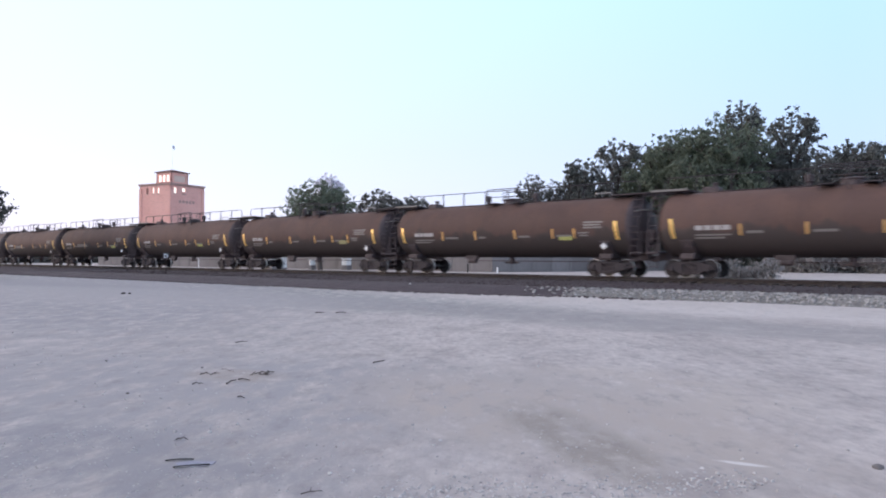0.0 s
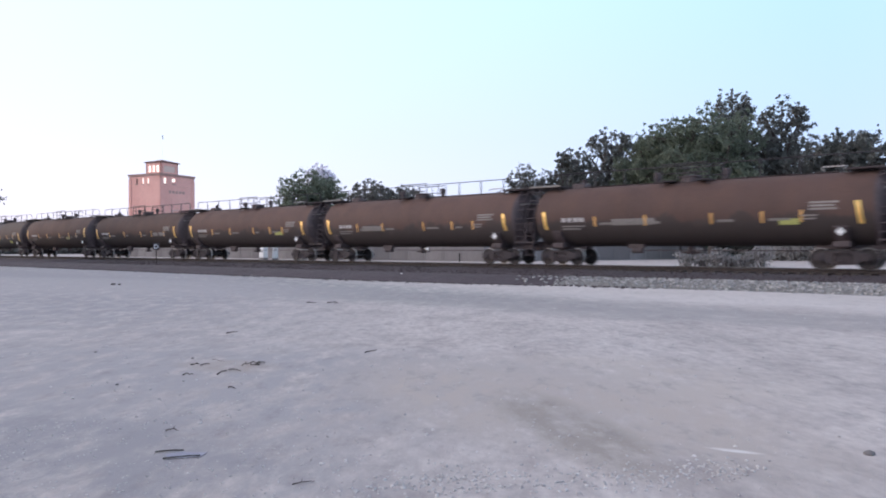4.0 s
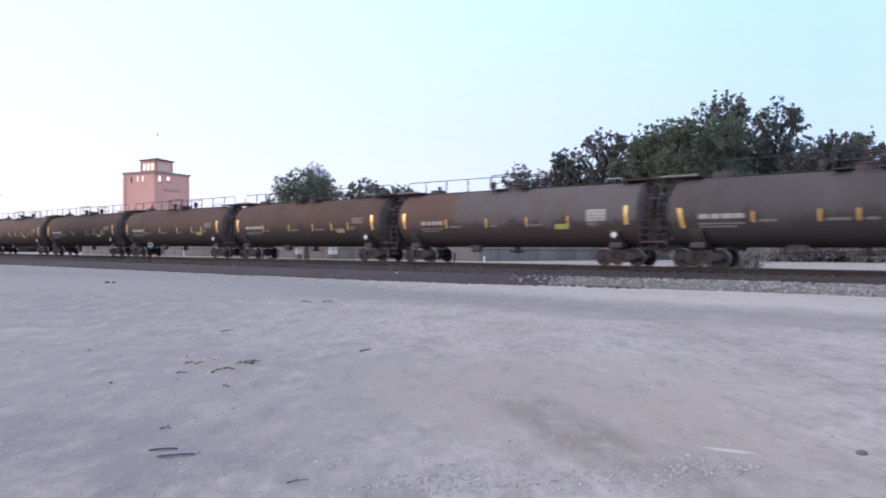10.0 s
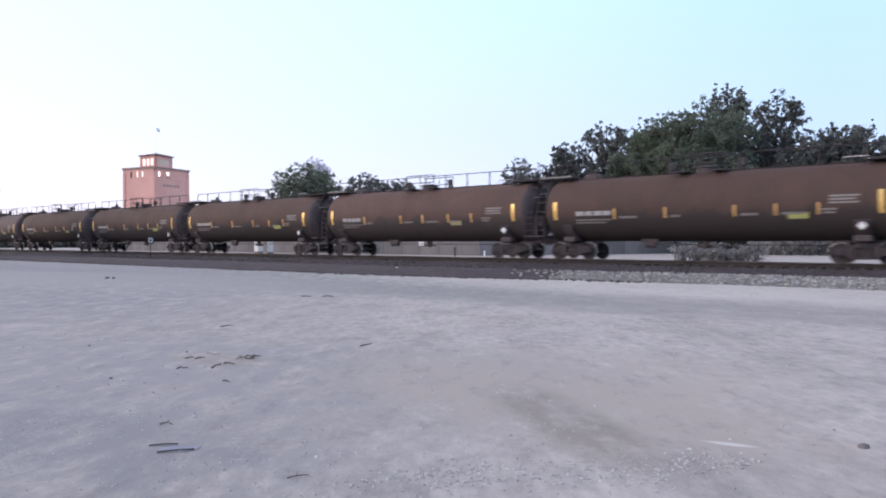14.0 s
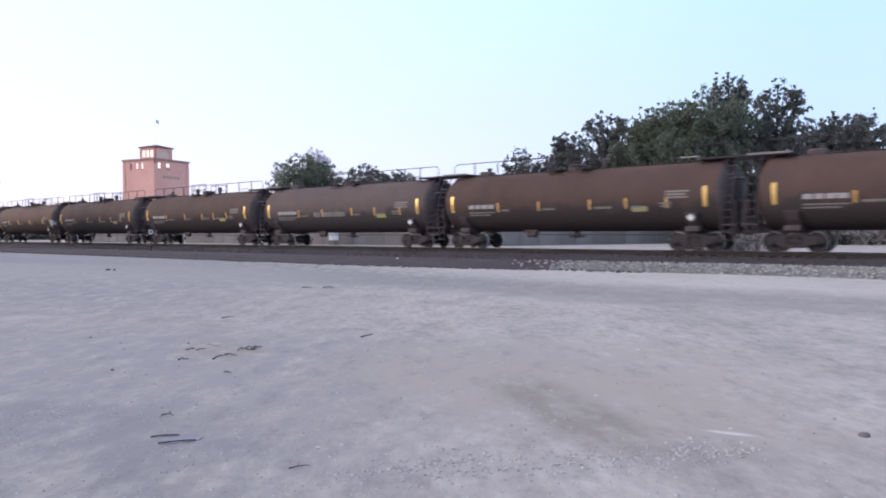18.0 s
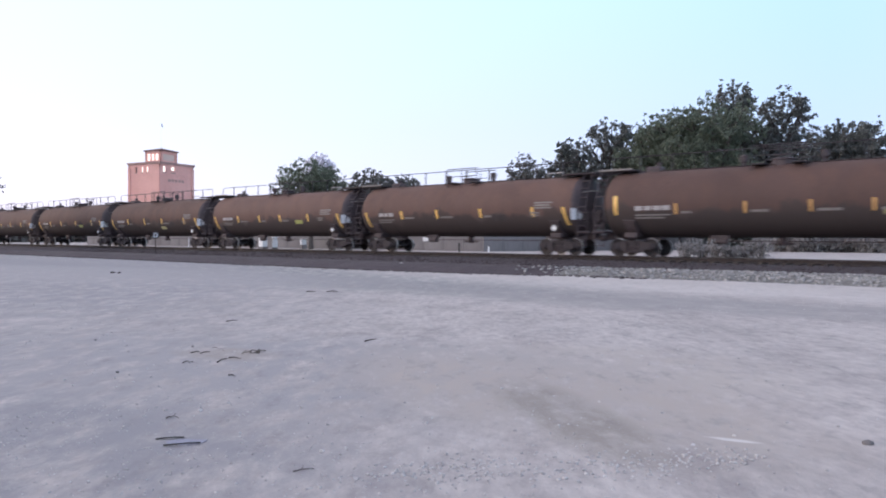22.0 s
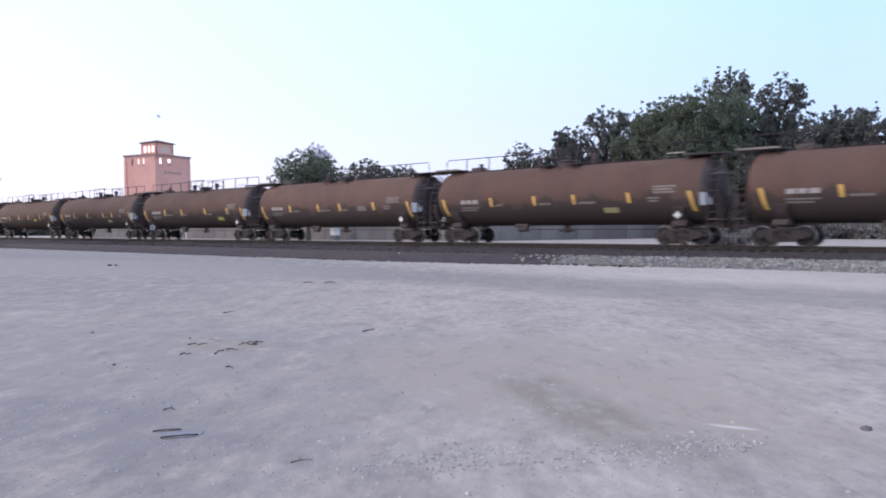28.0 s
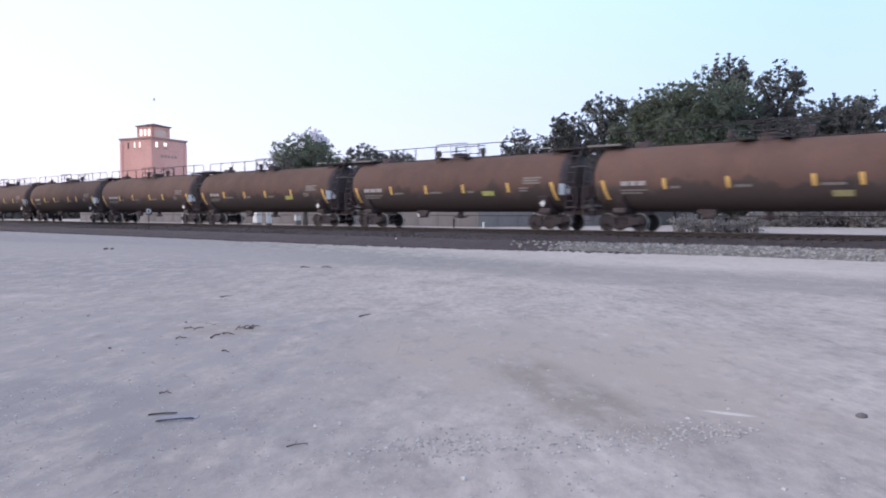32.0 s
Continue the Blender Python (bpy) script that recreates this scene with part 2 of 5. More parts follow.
def tank_material(name, low, high, rust, second=None, border=0.0, dust=(0.056, 0.049, 0.047)):
    s = Nodes(name, 0.6)
    # every car has weathered in its own way
    shift = s.n.new("ShaderNodeCombineXYZ")
    far = s.n.new("ShaderNodeMath")
    far.operation, far.inputs[1].default_value = "MULTIPLY", 90.0
    s.l.new(s.chance(), far.inputs[0])
    s.l.new(far.outputs[0], shift.inputs["X"])
    own = s.n.new("ShaderNodeVectorMath")
    s.l.new(s.where, own.inputs[0])
    s.l.new(shift.outputs[0], own.inputs[1])
    own = own.outputs[0]
    big, streak, fine = s.noise(0.35, 5, 0.6, None, own), s.noise(1.1, 6, 0.65, (0.9, 1, 0.22), own), s.noise(9, 6, 0.7)
    c = s.ramp(big, (0.3, low), (0.7, high))
    if second:
        # repainted part: the other colour takes over along the car
        at = s.n.new("ShaderNodeSeparateXYZ")
        s.l.new(s.where, at.inputs[0])
        part_ = s.n.new("ShaderNodeMapRange")
        part_.inputs["From Min"].default_value, part_.inputs["From Max"].default_value = border - 0.5, border + 0.5
        s.l.new(at.outputs["X"], part_.inputs[0])
        c = s.mix(part_.outputs[0], c, second)
    c = s.mix(s.ramp(streak, (0.45, (0, 0, 0)), (0.72, (0.75, 0.75, 0.75))), c, rust)
    c = s.mix(s.ramp(fine, (0.55, (0, 0, 0)), (0.8, (0.5, 0.5, 0.5))), c, tuple(v * 0.45 for v in low))
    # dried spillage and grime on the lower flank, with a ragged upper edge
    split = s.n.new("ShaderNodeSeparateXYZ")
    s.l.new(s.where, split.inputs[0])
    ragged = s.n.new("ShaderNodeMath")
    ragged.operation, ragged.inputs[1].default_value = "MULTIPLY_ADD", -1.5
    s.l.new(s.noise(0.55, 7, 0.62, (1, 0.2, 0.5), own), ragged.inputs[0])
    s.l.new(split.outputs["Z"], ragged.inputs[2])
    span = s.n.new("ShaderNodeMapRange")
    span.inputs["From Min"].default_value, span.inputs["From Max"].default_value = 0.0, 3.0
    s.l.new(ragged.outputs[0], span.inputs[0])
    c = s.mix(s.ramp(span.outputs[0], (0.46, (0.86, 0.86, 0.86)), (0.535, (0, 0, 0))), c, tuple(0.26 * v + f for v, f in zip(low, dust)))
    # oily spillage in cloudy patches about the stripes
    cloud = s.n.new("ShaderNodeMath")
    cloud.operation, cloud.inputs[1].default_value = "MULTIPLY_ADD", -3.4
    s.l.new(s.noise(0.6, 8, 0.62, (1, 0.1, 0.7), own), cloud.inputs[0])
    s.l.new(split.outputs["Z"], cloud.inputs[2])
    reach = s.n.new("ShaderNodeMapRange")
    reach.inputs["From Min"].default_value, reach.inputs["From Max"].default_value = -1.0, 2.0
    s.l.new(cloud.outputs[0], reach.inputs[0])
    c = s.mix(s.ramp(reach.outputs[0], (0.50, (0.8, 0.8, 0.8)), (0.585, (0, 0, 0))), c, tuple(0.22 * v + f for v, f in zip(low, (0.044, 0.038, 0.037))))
    tone = s.n.new("ShaderNodeHueSaturation")
    m = s.n.new("ShaderNodeMapRange")
    m.inputs["To Min"].default_value, m.inputs["To Max"].default_value = 0.88, 1.15
    s.l.new(s.chance(), m.inputs[0])
    s.l.new(m.outputs[0], tone.inputs["Value"])
    s.l.new(c, tone.inputs["Color"])
    s.colour(tone.outputs[0])
    s.rough(fine, 0.6, 0.85)
    s.b.inputs["Specular IOR Level"].default_value = 0.32
    s.bump(fine, 0.12, 0.01)
    return s.mat


def leaf_material(name, a, b):
    s = Nodes(name, 0.7)
    c = s.ramp(s.island(), (0.0, a), (1.0, b))
    s.colour(c)
    s.b.inputs["Specular IOR Level"].default_value = 0.2
    # thin leaves let part of the light through
    through_ = s.n.new("ShaderNodeBsdfTranslucent")
    s.l.new(c, through_.inputs["Color"])
    both = s.n.new("ShaderNodeMixShader")
    both.inputs[0].default_value = 0.5
    s.l.new(s.b.outputs[0], both.inputs[1])
    s.l.new(through_.outputs[0], both.inputs[2])
    s.l.new(both.outputs[0], s.n["Material Output"].inputs["Surface"])
    return s.mat


M_GROUND = ground_material()
M_BALLAST = grainy("dark_ballast", (0.062, 0.048, 0.055), (0.094, 0.075, 0.084), 0.8, 0.95, 0, 0.8, 0.05, 9)
M_BERM = grainy("crushed_limestone", (0.16, 0.152, 0.145), (0.27, 0.258, 0.245), 3.0, 0.95, 0, 1.0, 0.06, 8)


def stone_material(name, a, b):
    s = Nodes(name, 0.95)
    s.colour(s.mix(s.ramp(s.noise(12), (0.4, (0, 0, 0)), (0.8, (0.35, 0.35, 0.35))), s.ramp(s.island(), (0, a), (1, b)), tuple(v * 0.6 for v in a)))
    return s.mat


M_STONE = stone_material("limestone_chips", (0.22, 0.212, 0.205), (0.44, 0.424, 0.41))
M_DARKSTONE = stone_material("basalt_chips", (0.052, 0.040, 0.042), (0.094, 0.076, 0.077))
M_GREYSTONE = stone_material("grey_fieldstone", (0.15, 0.138, 0.138), (0.2, 0.186, 0.184))
M_PEBBLE = stone_material("pebbles", (0.40, 0.38, 0.378), (0.64, 0.615, 0.605))
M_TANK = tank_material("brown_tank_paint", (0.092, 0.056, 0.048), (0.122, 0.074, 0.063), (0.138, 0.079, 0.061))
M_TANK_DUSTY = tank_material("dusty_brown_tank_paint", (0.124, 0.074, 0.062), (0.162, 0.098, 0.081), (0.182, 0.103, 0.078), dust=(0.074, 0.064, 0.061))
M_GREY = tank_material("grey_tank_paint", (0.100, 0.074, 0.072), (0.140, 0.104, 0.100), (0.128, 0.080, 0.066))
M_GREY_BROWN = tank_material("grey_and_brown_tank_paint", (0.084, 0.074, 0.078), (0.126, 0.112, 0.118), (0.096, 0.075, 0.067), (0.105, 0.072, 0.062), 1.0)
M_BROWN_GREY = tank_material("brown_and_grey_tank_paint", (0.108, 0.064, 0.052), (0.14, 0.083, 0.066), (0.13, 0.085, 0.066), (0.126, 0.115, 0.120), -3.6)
M_STEEL = grainy("grimy_black_steel", (0.080, 0.061, 0.063), (0.140, 0.105, 0.106), 3, 0.75, 0.1, 0.3, 0.01)
# front heads, ladders and end platforms: a darker colour than the shells
M_HEAD = grainy("soot_black_head_paint", (0.066, 0.049, 0.052), (0.100, 0.073, 0.077), 1.2, 0.7, 0, 0.2, 0.01, 9)
M_PALEYELLOW = grainy("pale_yellow_stencil_paint", (0.40, 0.36, 0.18), (0.52, 0.46, 0.24), 4, 0.8, 0, 0.1, 0.003)
M_DATA = grainy("weathered_white_stencil", (0.25, 0.22, 0.205), (0.36, 0.325, 0.30), 4, 0.8, 0, 0.1, 0.003)
M_RAILING = grainy("dark_painted_steel", (0.044, 0.038, 0.042), (0.08, 0.069, 0.075), 3, 0.7, 0.1, 0.3, 0.01)
M_TRUCK = grainy("rusty_cast_steel", (0.050, 0.039, 0.042), (0.080, 0.062, 0.065), 4, 0.8, 0.1, 0.3, 0.01)
M_WHEEL = grainy("worn_wheel_steel", (0.044, 0.035, 0.035), (0.080, 0.064, 0.062), 5, 0.7, 0.15, 0.2, 0.005)
M_TREAD = grainy("polished_tread_steel", (0.40, 0.37, 0.36), (0.52, 0.49, 0.47), 5, 0.45, 0.4, 0.05, 0.002)
M_RAILHEAD = grainy("polished_rail_steel", (0.26, 0.235, 0.235), (0.36, 0.33, 0.33), 5, 0.5, 0.4, 0.05, 0.002)
M_RAIL = grainy("rusty_rail_steel", (0.045, 0.034, 0.031), (0.075, 0.056, 0.051), 5, 0.85, 0.2, 0.2, 0.005)
M_TIE = grainy("creosoted_timber", (0.049, 0.039, 0.034), (0.105, 0.084, 0.070), 3, 0.9, 0, 0.4, 0.01)
M_YELLOW = grainy("yellow_reflective_sheet", (1.0, 0.58, 0.15), (1.0, 0.68, 0.24), 8, 0.3, 0.3, 0.05, 0.002)
M_OLDYELLOW = grainy("grimy_yellow_reflective_sheet", (0.72, 0.40, 0.14), (0.92, 0.55, 0.22), 8, 0.4, 0.5, 0.05, 0.002)
M_WHITE = grainy("white_stencil_paint", (0.43, 0.395, 0.385), (0.58, 0.54, 0.525), 4, 0.7, 0, 0.1, 0.003)
M_DULLWHITE = grainy("faded_stencil_paint", (0.220, 0.196, 0.180), (0.330, 0.300, 0.280), 4, 0.8, 0, 0.1, 0.003)
M_PLATE = grainy("white_enamel_plate", (0.80, 0.78, 0.77), (0.88, 0.86, 0.85), 4, 0.5, 0, 0.05, 0.002)
M_GREEN = grainy("yellow_green_panel", (0.46, 0.46, 0.14), (0.58, 0.57, 0.2), 4, 0.6, 0, 0.1, 0.003)
M_DARKPANEL = grainy("black_stain_panel", (0.062, 0.049, 0.048), (0.09, 0.071, 0.068), 2, 0.85, 0, 0.2, 0.004)
M_BRICK = grainy("pink_brick", (0.78, 0.41, 0.35), (0.88, 0.51, 0.44), 0.25, 0.9, 0, 0.3, 0.02, 5)
M_TRIM = grainy("pale_stone_trim", (0.42, 0.27, 0.24), (0.52, 0.35, 0.31), 0.5, 0.85, 0, 0.2, 0.02, 5)
M_ROOF = grainy("brown_roof_tiles", (0.140, 0.084, 0.077), (0.224, 0.126, 0.112), 0.6, 0.85, 0, 0.4, 0.04, 4)
M_DARKWINDOW = grainy("dim_window_glass", (0.1, 0.07, 0.07), (0.16, 0.11, 0.1), 0.8, 0.2)
M_LIT = glowing("lit_window", (1.0, 0.90, 0.84), 0.5)
M_PINKLIT = glowing("pink_lit_window", (0.45, 0.36, 0.33), 0.14)
M_LEAF_DRY = leaf_material("dry_grey_leaves", (0.28, 0.264, 0.26), (0.38, 0.36, 0.352))
M_LEAF_BRUSH = leaf_material("dry_brush", (0.34, 0.322, 0.318), (0.46, 0.44, 0.432))
M_LEAF_PALE = leaf_material("pale_lilac_blossom", (0.85, 0.83, 0.9), (0.93, 0.92, 0.96))
M_BARK = grainy("oak_bark", (0.075, 0.063, 0.058), (0.13, 0.109, 0.10), 3, 0.95, 0, 0.6, 0.03, 14, (1, 1, 0.3))
M_LEAF_OAK = leaf_material("oak_leaves", (0.170, 0.178, 0.170), (0.252, 0.264, 0.246))
M_LEAF_GREEN = leaf_material("green_leaves", (0.152, 0.180, 0.138), (0.230, 0.268, 0.202))
M_LEAF_DULL = leaf_material("dull_leaves", (0.146, 0.148, 0.140), (0.232, 0.234, 0.218))
def wall_material():
    s = Nodes("grey_concrete_wall", 0.9)
    c = s.ramp(s.chance(), (0.0, (0.195, 0.174, 0.172)), (0.5, (0.235, 0.212, 0.208)), (1.0, (0.275, 0.25, 0.245)))
    stain = s.noise(1.3, 6, 0.65, (1, 1, 0.3))
    s.colour(s.mix(s.ramp(stain, (0.42, (0, 0, 0)), (0.7, (0.6, 0.6, 0.6))), c, (0.155, 0.139, 0.139)))
    s.bump(s.noise(14), 0.3, 0.02)
    return s.mat


M_FENCE = wall_material()
M_BOX = grainy("white_sheet_metal", (0.82, 0.81, 0.8), (0.92, 0.91, 0.9), 1.0, 0.5, 0, 0.05, 0.005)
M_RUBBER = grainy("black_rubber", (0.008, 0.008, 0.009), (0.016, 0.016, 0.018), 6, 0.8)
M_TWIG = grainy("dry_twigs", (0.060, 0.050, 0.050), (0.105, 0.086, 0.084), 8, 0.9, 0, 0.4, 0.004, 60)
M_BLUE = grainy("blue_plastic_sheet", (0.22, 0.215, 0.30), (0.31, 0.30, 0.39), 8, 0.45)
M_BLACK = grainy("black_paint", (0.01, 0.01, 0.01), (0.025, 0.025, 0.025), 6, 0.6)
M_FLAG = grainy("blue_flag_cloth", (0.55, 0.62, 0.74), (0.68, 0.73, 0.82), 2, 0.8)


# ---- mesh helpers ----
def link(name, bm, material, parent=None, label="", smooth=False):
    me = bpy.data.meshes.new(name)
    bm.normal_update()
    if smooth:
        for f in bm.faces:
            f.smooth = True
        me_edges = [e for e in bm.edges if len(e.link_faces) == 2 and e.calc_face_angle(0) > 0.7]
        for e in me_edges:
            e.smooth = False
    bm.to_mesh(me)
    bm.free()
    for m in material if isinstance(material, (list, tuple)) else [material]:
        me.materials.append(m)
    ob = new(name, me)
    ob.parent = parent
    if label:
        ob["label"] = label
    return ob


def part(name, bm, material, parent, label="", smooth=False):
    return link(name, bm, material, parent, label, smooth)


def again(ob, x=0.0, y=0.0, z=0.0, rz=0.0, parent=None, rx=0.0, ry=0.0):
    """One more object on the same mesh."""
    o = new(ob.name.split(".")[0], ob.data)
    o.parent = parent if parent else ob.parent
    o.matrix_basis = pose(x, y, z, rx, ry, rz)
    if "label" in ob:
        o["label"] = ob["label"]
    return o


def box(bm, x0, x1, y0, y1, z0, z1, bevel=0.0, mi=0, m=None):
    vs = bmesh.ops.create_cube(bm, size=1.0)["verts"]
    for v in vs:
        v.co = Vector((x0 + (v.co.x + 0.5) * (x1 - x0), y0 + (v.co.y + 0.5) * (y1 - y0), z0 + (v.co.z + 0.5) * (z1 - z0)))
    faces = list({f for v in vs for f in v.link_faces})
    if bevel:
        es = list({e for v in vs for e in v.link_edges})
        made = bmesh.ops.bevel(bm, geom=es, offset=bevel, segments=1, affect="EDGES")
        faces = list({f for v in made["verts"] for f in v.link_faces} | {f for f in faces if f.is_valid})
    for f in faces:
        f.material_index = mi
    if m is not None:
        bmesh.ops.transform(bm, matrix=m, verts=list({v for f in faces for v in f.verts}))
    return faces


def tube(bm, pts, radii, sides=6, cap=True, mi=0):
    """A round bar along points."""
    pts = [Vector(p) for p in pts]
    if isinstance(radii, (int, float)):
        radii = [radii] * len(pts)
    rings = []
    side = None
    for i, p in enumerate(pts):
        way = (pts[min(i + 1, len(pts) - 1)] - pts[max(i - 1, 0)]).normalized()
        if side is None:
            side = way.orthogonal().normalized()
        side = (side - way * side.dot(way)).normalized()
        other = way.cross(side)
        rings.append([bm.verts.new(p + (side * math.cos(2 * math.pi * k / sides) + other * math.sin(2 * math.pi * k / sides)) * radii[i]) for k in range(sides)])
    for a, b in zip(rings, rings[1:]):
        for k in range(sides):
            bm.faces.new((a[k], a[(k + 1) % sides], b[(k + 1) % sides], b[k])).material_index = mi
    if cap:
        bm.faces.new(rings[0][::-1]).material_index = mi
        bm.faces.new(rings[-1]).material_index = mi


def lathe(bm, profile, sides=24, axis="X", centre=(0, 0, 0), mi=0):
    """A turned body: profile rows of (along, radius)."""
    c = Vector(centre)
    rings = []
    for s, r in profile:
        ring = []
        for k in range(sides):
            a = 2 * math.pi * k / sides
            u, w = r * math.cos(a), r * math.sin(a)
            ring.append(bm.verts.new(c + Vector({"X": (s, u, w), "Y": (w, s, u), "Z": (u, w, s)}[axis])))
        rings.append(ring)
    for a, b in zip(rings, rings[1:]):
        for k in range(sides):
            bm.faces.new((a[k], a[(k + 1) % sides], b[(k + 1) % sides], b[k])).material_index = mi
    bm.faces.new(rings[0][::-1]).material_index = mi
    bm.faces.new(rings[-1]).material_index = mi


def bearing(az, dist, z=0.0):
    """A place by its bearing from the camera's foot."""
    return Vector((dist * math.sin(radians(az)), dist * math.cos(radians(az)), z))


# ---- ground and track ----
TRACK_Y, RAIL_Z = 35.0, 0.60
BERM_Y = 27.6


def edge(x):
    """How far the bed's near edge lies from its place at the middle: the dark bed reaches nearer towards -X."""
    s = max(0.0, min(1.0, (-x - 8.0) / 18.0))
    return -1.2 - 2.2 * s * s * (3 - 2 * s)


def relief(x, y):
    """Height of the ground: gentle unevenness, a shallow dip, flat far off."""
    near = max(0.0, 1 - math.hypot(x, y) / 60.0)
    h = 0.05 * noise.noise(Vector((x * 0.25, y * 0.25, 0))) + 0.018 * noise.noise(Vector((x * 1.1, y * 1.1, 3)))
    # a shallow scuffed hollow in the foreground
    h -= 0.075 * math.exp(-((x + 2.45) / 1.25) ** 2 - ((y - 6.0) / 0.95) ** 2)
    return h * near if y < 26.5 else 0.0


def ground():
    bm = bmesh.new()
    def steps(lo, hi, n):
        return [lo + (hi - lo) * i / n for i in range(n + 1)]
    xs = [-1500, -700, -350, -200, -130] + steps(-90, 40, 190) + [70, 130, 250, 500, 900]
    ys = [-300, -120, -50, -20] + steps(-6, 27, 110) + [40, 80, 160, 320, 700, 1500]
    grid = [[bm.verts.new((x, y, relief(x, y))) for x in xs] for y in ys]
    for r0, r1 in zip(grid, grid[1:]):
        for i in range(len(xs) - 1):
            bm.faces.new((r0[i], r0[i + 1], r1[i + 1], r1[i]))
    ob = link("ground", bm, M_GROUND, smooth=True)
    return tagged(ob, "pale dusty caliche ground with scattered grit", "ground", kind="structure")


def chips(name, material, count, xlo, xhi, pick, size, seed, label, category, thin=1.0):
    """A great many angular stones as one mesh."""
    rnd = random.Random(seed)
    base = [(-1, -0.8, -0.5), (0.9, -1, -0.5), (1, 0.8, -0.5), (-0.8, 1, -0.5), (-0.6, -0.5, 0.6), (0.7, -0.4, 0.5), (0.4, 0.6, 0.75), (-0.5, 0.5, 0.5)]
    quad = [(0, 3, 2, 1), (4, 5, 6, 7), (0, 1, 5, 4), (1, 2, 6, 5), (2, 3, 7, 6), (3, 0, 4, 7)]
    vs, fs = [], []
    for _ in range(count):
        x = xlo + (xhi - xlo) * rnd.random() ** thin
        y, z = pick(rnd, x)
        s = size * rnd.uniform(0.5, 1.3)
        m = Euler((rnd.uniform(-0.5, 0.5), rnd.uniform(-0.5, 0.5), rnd.uniform(0, 6.3))).to_matrix()
        k = len(vs)
        for b in base:
            v = m @ Vector(b) * s
            vs.append((x + v.x * rnd.uniform(0.8, 1.2), y + v.y * rnd.uniform(0.8, 1.2), z + v.z * 0.8))
        fs += [tuple(k + i for i in q) for q in quad]
    me = bpy.data.meshes.new(name)
    me.from_pydata(vs, [], fs)
    me.materials.append(material)
    ob = new(name, me)
    return tagged(ob, label, category, kind="stuff")


def bed_height(y):
    """Cross-section of the bed: limestone berm, dark shoulder, raised track bed."""
    profile = [(BERM_Y - 0.7, -0.03), (BERM_Y - 0.1, 0.16), (BERM_Y + 0.5, 0.3), (BERM_Y + 0.9, 0.3), (BERM_Y + 1.2, 0.22), (30.5, 0.2), (32.2, 0.24), (33.2, 0.38), (36.8, 0.38), (38.2, 0.05), (39.5, -0.03)]
    for (a, za), (b, zb) in zip(profile, profile[1:]):
        if a <= y <= b:
            return za + (zb - za) * (y - a) / (b - a)
    return 0.0


def track_bed():
    def strip(name, ys, material, label, xs):
        bm = bmesh.new()
        rows = [[bm.verts.new((x, y + (edge(x) if y < BERM_Y + 1.3 else 0) + 0.18 * noise.noise(Vector((x * 0.35, y, 5))) * (1 if y < 29.5 else 0.2), bed_height(y) + 0.05 * noise.noise(Vector((x * 0.7, y * 2, 1))))) for x in xs] for y in ys]
        for r0, r1 in zip(rows, rows[1:]):
            for i in range(len(xs) - 1):
                bm.faces.new((r0[i], r0[i + 1], r1[i + 1], r1[i]))
        return tagged(link(name, bm, material, smooth=True), label, "ballast", kind="structure")
    xs = [-900, -500, -300, -200] + [-150 + 0.8 * i for i in range(250)] + [60, 90, 150, 300]
    strip("gravel_berm", [BERM_Y - 0.7, BERM_Y - 0.1, BERM_Y + 0.5, BERM_Y + 0.9, BERM_Y + 1.2], M_BERM, "low berm of pale crushed limestone beside the track", [x for x in xs if x > -15.5])
    strip("bed_shoulder", [BERM_Y - 0.7, BERM_Y - 0.1, BERM_Y + 0.5, BERM_Y + 0.9, BERM_Y + 1.2], M_BALLAST, "dark shoulder of the track bed", [x for x in xs if x < -14.5])
    strip("track_bed", [BERM_Y + 1.15, 30.5, 32.2, 33.2, 36.8, 38.2, 39.5], M_BALLAST, "dark cinder and stone bed under the track", xs)

    def berm(r, x):
        y = BERM_Y + r.triangular(-1.0, 1.3, 0.1)
        return y + edge(x), bed_height(max(y, BERM_Y - 0.69)) + 0.01
    chips("limestone_gravel", M_STONE, 9800, -17.5, 26, berm, 0.068, 3, "pale grey limestone gravel along the track edge", "gravel", 0.55)

    def bed(r, x):
        y = r.uniform(28.9, 37.4)
        return y, bed_height(y) + 0.01
    chips("dark_gravel", M_DARKSTONE, 6500, -70, 26, bed, 0.045, 4, "dark sooty stone ballast round the rails", "gravel")

    def spill(r, x):
        y = BERM_Y - 0.62 + edge(x) - abs(r.gauss(0, 0.4))
        return y, relief(x, y) + 0.008
    chips("spilled_gravel", M_DARKSTONE, 2600, -75, -11, spill, 0.04, 5, "dark gravel spilled over the edge of the track bed", "gravel")


